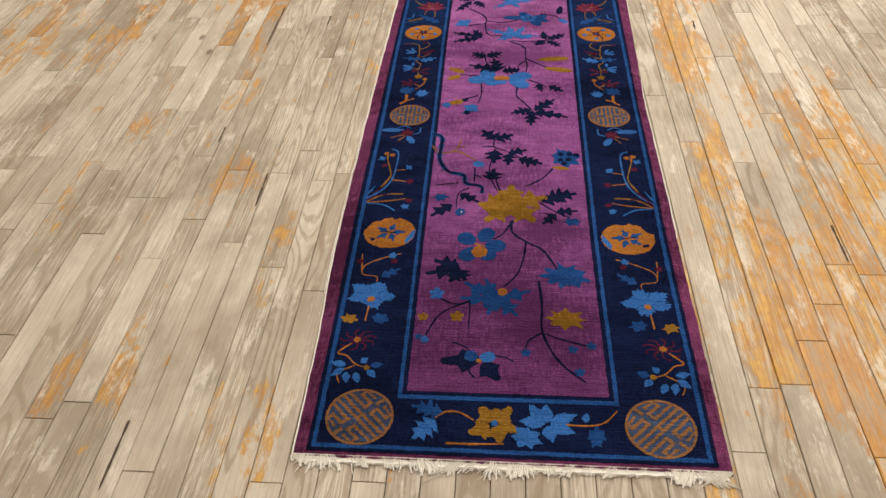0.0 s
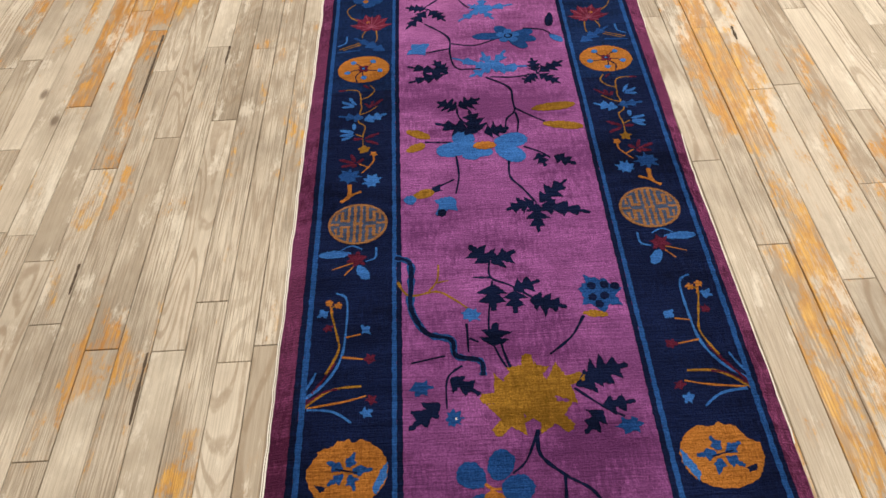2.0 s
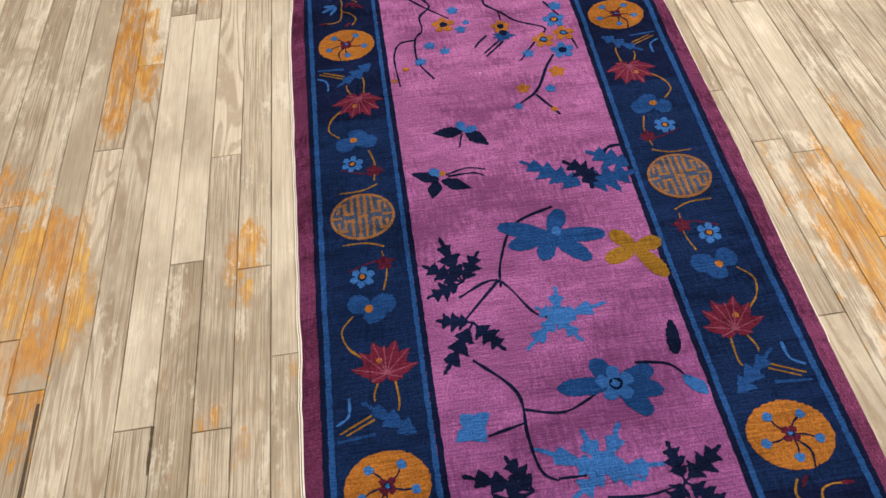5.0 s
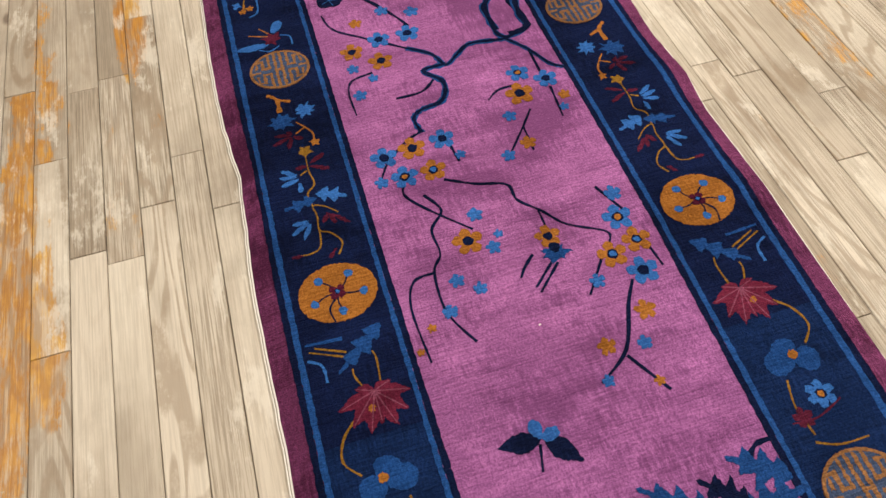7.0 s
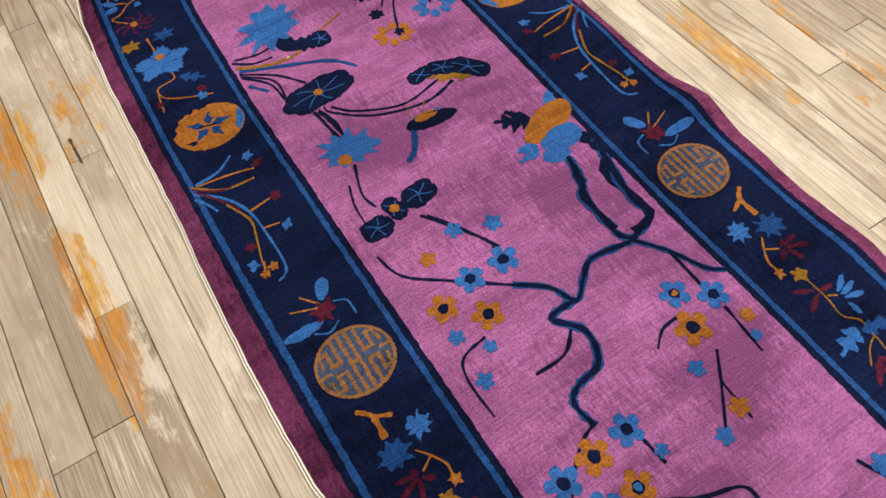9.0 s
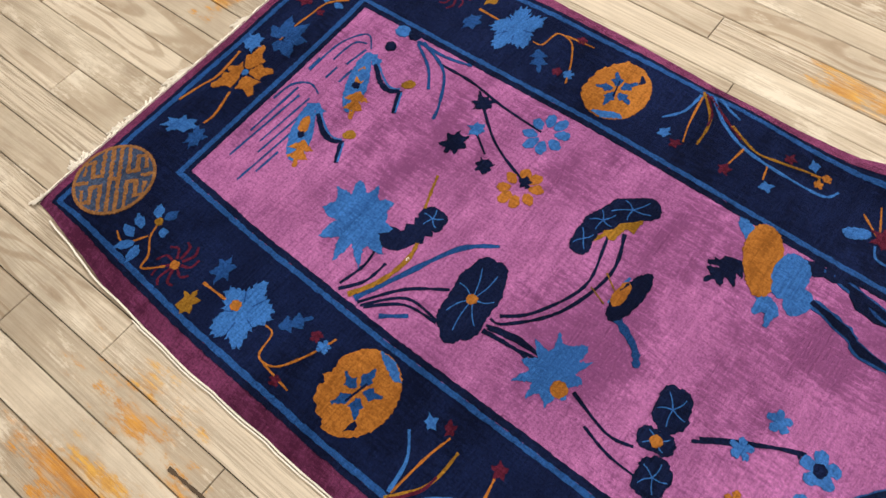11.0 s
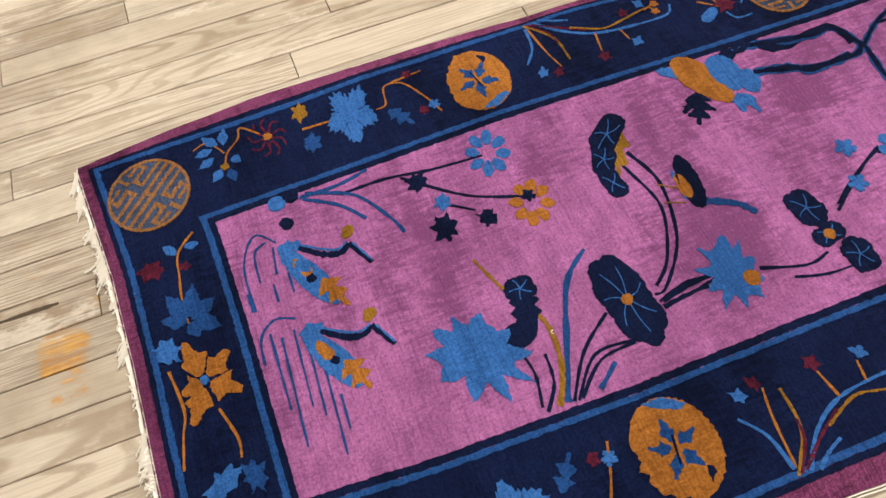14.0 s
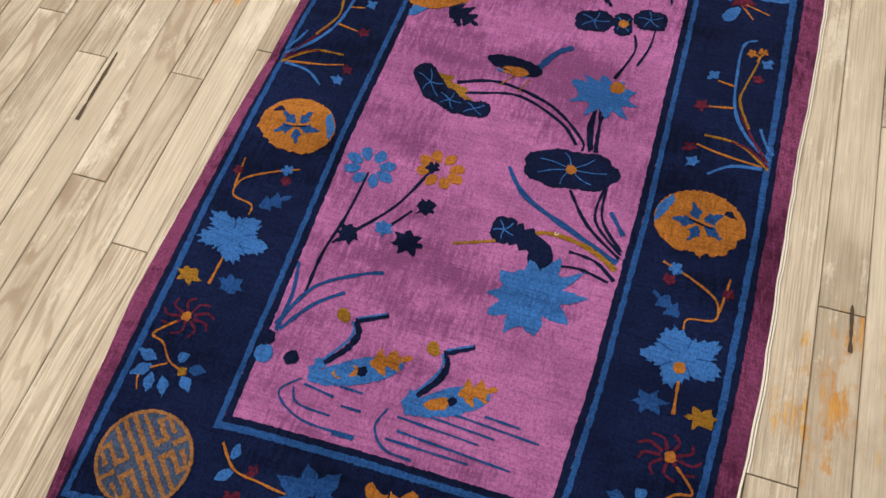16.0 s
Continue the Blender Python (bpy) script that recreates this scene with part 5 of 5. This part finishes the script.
pad((-0.065, 3.266), (-0.033, 3.273), 0.028, INK, SKY, None, 5)
pad((-0.151, 3.245), (-0.179, 3.245), 0.026, INK, SKY, None, 5)
pad((-0.111, 3.263), (-0.116, 3.288), 0.019, INK, SKY, ORANGE, 4)
stem([(-0.114, 3.510), (-0.106, 3.464), (-0.106, 3.424)], 0.007, INK)
stem([(-0.123, 3.513), (-0.117, 3.466), (-0.110, 3.429)], 0.005, INK)
stem([(-0.092, 3.507), (-0.061, 3.474), (0.011, 3.442), (0.077, 3.453), (0.108, 3.462)], 0.005, INK)
stem([(-0.120, 3.374), (-0.139, 3.315), (-0.133, 3.281)], 0.005, INK)
stem([(-0.085, 3.230), (-0.062, 3.195), (-0.024, 3.133), (-0.027, 3.119)], 0.004, INK)
bloom((-0.090, 3.755), (-0.030, 3.807), 0.060, SKY, 10, 0.45)
pad((-0.028, 3.670), (-0.027, 3.648), 0.023, INK, SKY, None, 5)
stem([(-0.041, 3.671), (-0.083, 3.687), (-0.088, 3.734)], 0.034, INK, "stalk")
bloom((-0.106, 3.732), (-0.113, 3.718), 0.018, INK, 6, 0.3)
stem([(-0.084, 3.681), (-0.082, 3.717), (-0.081, 3.742)], 0.004, SKY)
stem([(-0.095, 3.684), (-0.093, 3.716), (-0.094, 3.745)], 0.004, SKY)
stem([(-0.188, 3.678), (-0.126, 3.650), (-0.044, 3.611), (-0.007, 3.568)], 0.009, BLUE)
stem([(-0.189, 3.689), (-0.146, 3.666), (-0.094, 3.658), (-0.056, 3.669)], 0.008, GOLD)
stem([(-0.021, 3.690), (0.009, 3.701), (0.035, 3.710)], 0.006, GOLD)
stem([(-0.190, 3.705), (-0.159, 3.683), (-0.122, 3.678)], 0.005, INK)
stem([(-0.183, 3.709), (-0.141, 3.700), (-0.108, 3.705)], 0.005, INK)
stem([(-0.190, 3.671), (-0.137, 3.632), (-0.101, 3.583)], 0.005, INK)
stem([(-0.191, 3.665), (-0.146, 3.622), (-0.147, 3.569)], 0.005, INK)
stem([(-0.190, 3.660), (-0.155, 3.618), (-0.150, 3.568)], 0.005, INK)
stem([(-0.188, 3.635), (-0.164, 3.603)], 0.006, BLUE)
stem([(-0.113, 3.514), (-0.102, 3.466), (-0.110, 3.414)], 0.005, INK)
stem([(-0.121, 3.513), (-0.117, 3.466), (-0.123, 3.415)], 0.005, INK)
stem([(0.112, 3.441), (0.048, 3.424), (-0.039, 3.447), (-0.097, 3.495), (-0.102, 3.515)], 0.005, INK)
stem([(-0.148, 3.341), (-0.160, 3.298), (-0.162, 3.246)], 0.004, INK)
stem([(0.206, 3.843), (0.206, 3.776), (0.195, 3.711), (0.189, 3.633)], 0.005, INK)
stem([(0.199, 3.756), (0.134, 3.680), (0.101, 3.606)], 0.005, INK)
bloom((0.183, 3.736), (0.182, 3.717), 0.019, INK, 7, 0.4)
bloom((0.096, 3.727), (0.070, 3.730), 0.021, INK, 7, 0.4)
bloom((0.089, 3.666), (0.086, 3.649), 0.016, INK, 7, 0.4)
bloom((0.137, 3.714), (0.140, 3.699), 0.016, SKY, 6, 0.4)
stem([(0.132, 3.713), (0.106, 3.677)], 0.004, INK)
petal((0.185, 3.614), (0.176, 3.594), 0.018, SKY)
petal((0.083, 3.591), (0.074, 3.572), 0.018, ORANGE)
petal((0.177, 3.620), (0.153, 3.614), 0.018, SKY)
petal((0.075, 3.597), (0.053, 3.591), 0.018, ORANGE)
petal((0.177, 3.629), (0.151, 3.639), 0.018, SKY)
petal((0.075, 3.606), (0.052, 3.614), 0.018, ORANGE)
petal((0.183, 3.635), (0.173, 3.656), 0.018, SKY)
petal((0.081, 3.612), (0.071, 3.630), 0.018, ORANGE)
petal((0.194, 3.635), (0.204, 3.654), 0.018, SKY)
petal((0.091, 3.611), (0.100, 3.630), 0.018, ORANGE)
petal((0.202, 3.628), (0.227, 3.636), 0.018, SKY)
petal((0.100, 3.604), (0.122, 3.611), 0.018, ORANGE)
petal((0.204, 3.620), (0.229, 3.610), 0.018, SKY)
petal((0.100, 3.596), (0.123, 3.587), 0.018, ORANGE)
petal((0.196, 3.613), (0.208, 3.593), 0.018, SKY)
petal((0.093, 3.590), (0.104, 3.571), 0.018, ORANGE)
blossom((0.100, 3.600), 0.01, INK, None, 5)
stem([(0.223, 3.900), (0.223, 3.842), (0.233, 3.796)], 0.006, BLUE)
stem([(0.219, 3.896), (0.189, 3.851), (0.153, 3.822)], 0.006, BLUE)
stem([(0.227, 3.891), (0.198, 3.827), (0.142, 3.791), (0.111, 3.780)], 0.006, BLUE)
disc((0.226, 3.933), 0.013, SKY)
disc((0.231, 3.911), 0.011, INK)
disc((0.188, 3.928), 0.01, INK)
pad((0.152, 3.452), (0.180, 3.420), 0.025, INK, SKY, None, 5)
pad((0.113, 3.477), (0.088, 3.490), 0.022, INK, SKY, None, 5)
pad((0.072, 3.483), (0.045, 3.479), 0.019, INK, SKY, None, 4)
leaf((0.153, 3.431), (0.069, 3.477), 0.026, GOLD, 3)
petal((0.151, 3.948), (0.043, 3.894), 0.04, SKY)
stem([(0.140, 3.945), (0.152, 3.938), (0.146, 3.920)], 0.02, SKY)
petal((0.129, 3.934), (0.093, 3.919), 0.018, ORANGE)
disc((0.091, 3.919), 0.007, INK)
leaf((0.086, 3.907), (0.034, 3.884), 0.034, ORANGE, 3)
stem([(0.145, 3.922), (0.123, 3.898), (0.114, 3.873), (0.124, 3.857)], 0.01, INK)
stem([(0.150, 3.924), (0.129, 3.893), (0.121, 3.873), (0.128, 3.858)], 0.005, SKY)
stem([(0.124, 3.857), (0.084, 3.836)], 0.008, INK)
stem([(0.123, 3.852), (0.087, 3.835)], 0.004, SKY)
petal((0.133, 3.862), (0.151, 3.846), 0.018, GOLD)
petal((0.021, 3.951), (-0.075, 3.900), 0.04, SKY)
stem([(0.012, 3.949), (0.022, 3.941), (0.016, 3.926)], 0.02, SKY)
petal((0.001, 3.939), (-0.030, 3.924), 0.018, ORANGE)
disc((-0.032, 3.923), 0.006, INK)
leaf((-0.037, 3.912), (-0.083, 3.891), 0.034, ORANGE, 3)
stem([(0.015, 3.928), (-0.005, 3.905), (-0.012, 3.881), (-0.003, 3.866)], 0.01, INK)
stem([(0.019, 3.929), (0.000, 3.900), (-0.006, 3.880), (-0.001, 3.867)], 0.005, SKY)
stem([(-0.003, 3.866), (-0.039, 3.846)], 0.008, INK)
stem([(-0.004, 3.861), (-0.036, 3.845)], 0.004, SKY)
petal((0.004, 3.871), (0.020, 3.856), 0.018, GOLD)
stem([(0.071, 4.001), (0.144, 4.000), (0.186, 3.976), (0.164, 3.950)], 0.0035, BLUE, "water_line")
stem([(0.110, 3.985), (0.157, 3.982), (0.170, 3.963)], 0.0035, BLUE, "water_line")
stem([(0.115, 3.961), (0.158, 3.956)], 0.0035, BLUE, "water_line")
stem([(-0.006, 4.007), (0.032, 4.003), (0.051, 3.981), (0.043, 3.955)], 0.0035, BLUE, "water_line")
stem([(0.034, 3.991), (-0.073, 3.991)], 0.0035, BLUE, "water_line")
stem([(0.023, 3.978), (-0.124, 3.984)], 0.0035, BLUE, "water_line")
stem([(0.028, 3.961), (-0.078, 3.965)], 0.0035, BLUE, "water_line")
stem([(0.001, 3.949), (-0.095, 3.953)], 0.0035, BLUE, "water_line")
stem([(-0.018, 3.937), (-0.149, 3.943)], 0.0035, BLUE, "water_line")
stem([(-0.076, 3.929), (-0.122, 3.931)], 0.0035, BLUE, "water_line")
stem([(0.100, 4.005), (0.072, 4.004)], 0.0035, BLUE, "water_line")
stem([(0.112, 3.946), (0.080, 3.946)], 0.0035, BLUE, "water_line")
stem([(0.102, 3.969), (0.074, 3.969)], 0.0035, BLUE, "water_line")
petal((0.080, 3.380), (-0.011, 3.392), 0.036, INK)
petal((0.053, 3.397), (0.009, 3.398), 0.02, ORANGE)
stem([(0.000, 3.388), (-0.023, 3.346), (-0.046, 3.329)], 0.012, BLUE)
stem([(0.059, 3.400), (0.036, 3.403), (0.009, 3.404)], 0.005, SKY)
stem([(0.046, 3.429), (0.028, 3.404)], 0.003, GOLD)
stem([(0.016, 3.435), (0.005, 3.408)], 0.003, GOLD)
leaf((0.170, 3.289), (0.114, 3.322), 0.04, INK, 4)
leaf((0.170, 3.291), (0.142, 3.331), 0.02, INK, 2)
petal((0.135, 3.252), (0.244, 3.293), 0.062, ORANGE)
petal((0.193, 3.267), (0.232, 3.327), 0.024, SKY)
petal((0.150, 3.234), (0.226, 3.234), 0.055, SKY)
petal((0.137, 3.212), (0.184, 3.207), 0.04, SKY)
leaf((0.145, 3.238), (0.110, 3.249), 0.024, SKY, 2)
leaf((0.142, 3.234), (0.102, 3.226), 0.02, SKY, 2)
bough([(0.171, 3.195), (0.160, 3.142), (0.139, 3.115), (0.145, 3.044)], 0.014)
stem([(0.215, 3.227), (0.226, 3.166), (0.200, 3.132), (0.206, 3.041), (0.163, 3.024)], 0.02, INK, "trunk")
stem([(0.222, 3.224), (0.224, 3.155), (0.199, 3.114), (0.201, 3.042)], 0.006, BLUE, "trunk_edge")

# ---- lint ----
def lint(x, y, r, seed):
    """A curled bit of white thread that lies on the pile."""
    rr = random.Random(seed)
    v, f = [], []
    turn, n = rr.uniform(0, 6), 14
    for j in range(n + 1):
        t = turn + 4.6 * j / n
        k = r * (0.35 + 0.65 * j / n)
        cx, cy = x + k * math.cos(t), y + k * math.sin(t) * 0.8
        for q in range(5):
            a = math.tau * q / 5
            v.append((cx + 0.0007 * math.cos(a) * math.cos(t), cy + 0.0007 * math.cos(a) * math.sin(t), lie(cx, cy) + 0.0042 + 0.0007 * math.sin(a)))
    for j in range(n):
        for q in range(5):
            a, b = j * 5 + q, j * 5 + (q + 1) % 5
            f.append((a, b, b + 5, a + 5))
    tagged(new("lint", mesh_of("lint", v, f, WOOL)), "tiny curled bit of white thread on the rug's pile", "lint", group="bits of lint on the rug")


for k, (x, y, r) in enumerate(((-0.099, 3.657, 0.0032), (-0.111, 0.663, 0.0022), (-0.014, 2.405, 0.0020))):
    lint(x, y, r, k)

# ---- floorboards ----
SEAM = -0.4515
rng = random.Random(7)


def board(w, length, top=0.0):
    """A floorboard with eased edges, its near left corner at the origin."""
    e, d = 0.0013, 0.014
    g = 0.0007
    v = [(g, 0, -d), (w - g, 0, -d), (w - g, length, -d), (g, length, -d), (g, 0, top - e), (w - g, 0, top - e), (w - g, length, top - e), (g, length, top - e),
         (g + e, e * 0.6, top), (w - g - e, e * 0.6, top), (w - g - e, length - e * 0.6, top), (g + e, length - e * 0.6, top)]
    f = [(0, 1, 5, 4), (1, 2, 6, 5), (2, 3, 7, 6), (3, 0, 4, 7), (4, 5, 9, 8), (5, 6, 10, 9), (6, 7, 11, 10), (7, 4, 8, 11), (8, 9, 10, 11)]
    return v, f


# ends of boards that lie beside the rug, by column
JOINTS = {-17: (1.15,), -12: (0.87,), -11: (0.26,), -8: (0.06, 1.05), -7: (1.82,), -6: (0.64,), -4: (-0.04, 1.73), -3: (1.44, 3.18), -2: (0.93, 1.71, 3.35), -1: (2.93, 3.66),
          0: (0.41, 0.83, 1.82, 2.79), 9: (4.50,), 11: (4.41,), 14: (1.22, 2.28), 15: (0.19, 2.13), 16: (0.20, 3.53), 17: (0.31, 1.44, 1.88), 18: (0.41,), 19: (0.53, 2.07)}


def seam(col):
    """World x of a board's west edge: the boards under and east of the rug are a little wider."""
    return SEAM + col * (0.0589 if col < 0 else 0.0608)


boards = {}
rest_v, rest_f = [], []
near = 0
for col in range(-55, 68):
    x = seam(col)
    wide = seam(col + 1) - x
    if x < -RX + 0.01 or x + wide > RX - 0.01:
        continue
    known = JOINTS.get(col, ())
    ends = [RY0, RY1] + list(known)
    y = RY0 + rng.uniform(0.2, 0.9)
    while y < RY1 - 0.3:
        if all(abs(y - k) > 0.33 for k in known):
            ends.append(round(y, 2))
        y += rng.choice((0.4, 0.55, 0.7, 0.85, 1.0, 1.2))
    ends.sort()
    for first, last in zip(ends, ends[1:]):
        length = last - first
        mid = first + length / 2
        show = (0.34 < abs(x + wide / 2) < 1.05 and -0.6 < mid < 4.6) or (abs(x) < 0.5 and (4.0 < mid < 4.8 or -0.7 < mid < 0.0))
        top = rng.uniform(-0.0008, 0.0005)
        if show and near < 300:
            key = (round(length, 2), round(wide, 3))
            if key not in boards:
                boards[key] = mesh_of("board", *board(wide, key[0] - 0.0012), WOOD)
            ob = part("board", boards[key], floor)
            ob.location = (x, first, top)
            near += 1
        else:
            v, f = board(wide, length - 0.0012)
            k = len(rest_v)
            rest_v += [(x + p, first + q, top + r) for p, q, r in v]
            rest_f += [tuple(i + k for i in q) for q in f]
tagged(part("far_boards", mesh_of("far_boards", rest_v, rest_f, WOOD), floor), kind="stuff")

# splintered gaps beside some boards: flat slivers with the gap's shade as colour
for x0, y0, x1, y1, w in ((-0.809, 1.517, -0.810, 1.795, 0.007), (-0.809, 0.963, -0.810, 1.036, 0.006), (-0.632, 0.692, -0.633, 0.827, 0.006), (-0.629, 1.654, -0.628, 1.729, 0.006), (0.198, 4.252, 0.199, 4.350, 0.008),
                          (0.137, 4.448, 0.138, 4.474, 0.008), (0.692, 3.515, 0.688, 3.658, 0.007), (-0.492, 3.647, -0.494, 3.714, 0.006), (-0.714, -0.080, -0.714, 0.062, 0.006),
                          (0.615, 1.629, 0.618, 1.687, 0.008), (0.756, 0.537, 0.756, 0.659, 0.006)):
    line = []
    for j in range(13):
        t = j / 12
        h = w / 2 * (0.25 + 0.75 * math.sin(math.pi * min(1, t * 1.25 + 0.02)) ** 0.5 if t < 0.8 else 1.0) * rng.uniform(0.6, 1.1)
        line.append((x0 + (x1 - x0) * t, y0 + (y1 - y0) * t, h))
    v = [(x - h, y, 0.0009) for x, y, h in line] + [(x + h, y, 0.0009) for x, y, h in line]
    part("split", mesh_of("split", v, [(j, 13 + j, 14 + j, j + 1) for j in range(12)], SPLIT_SHADE), floor, "flat dark sliver for the shade in a splintered gap between boards")
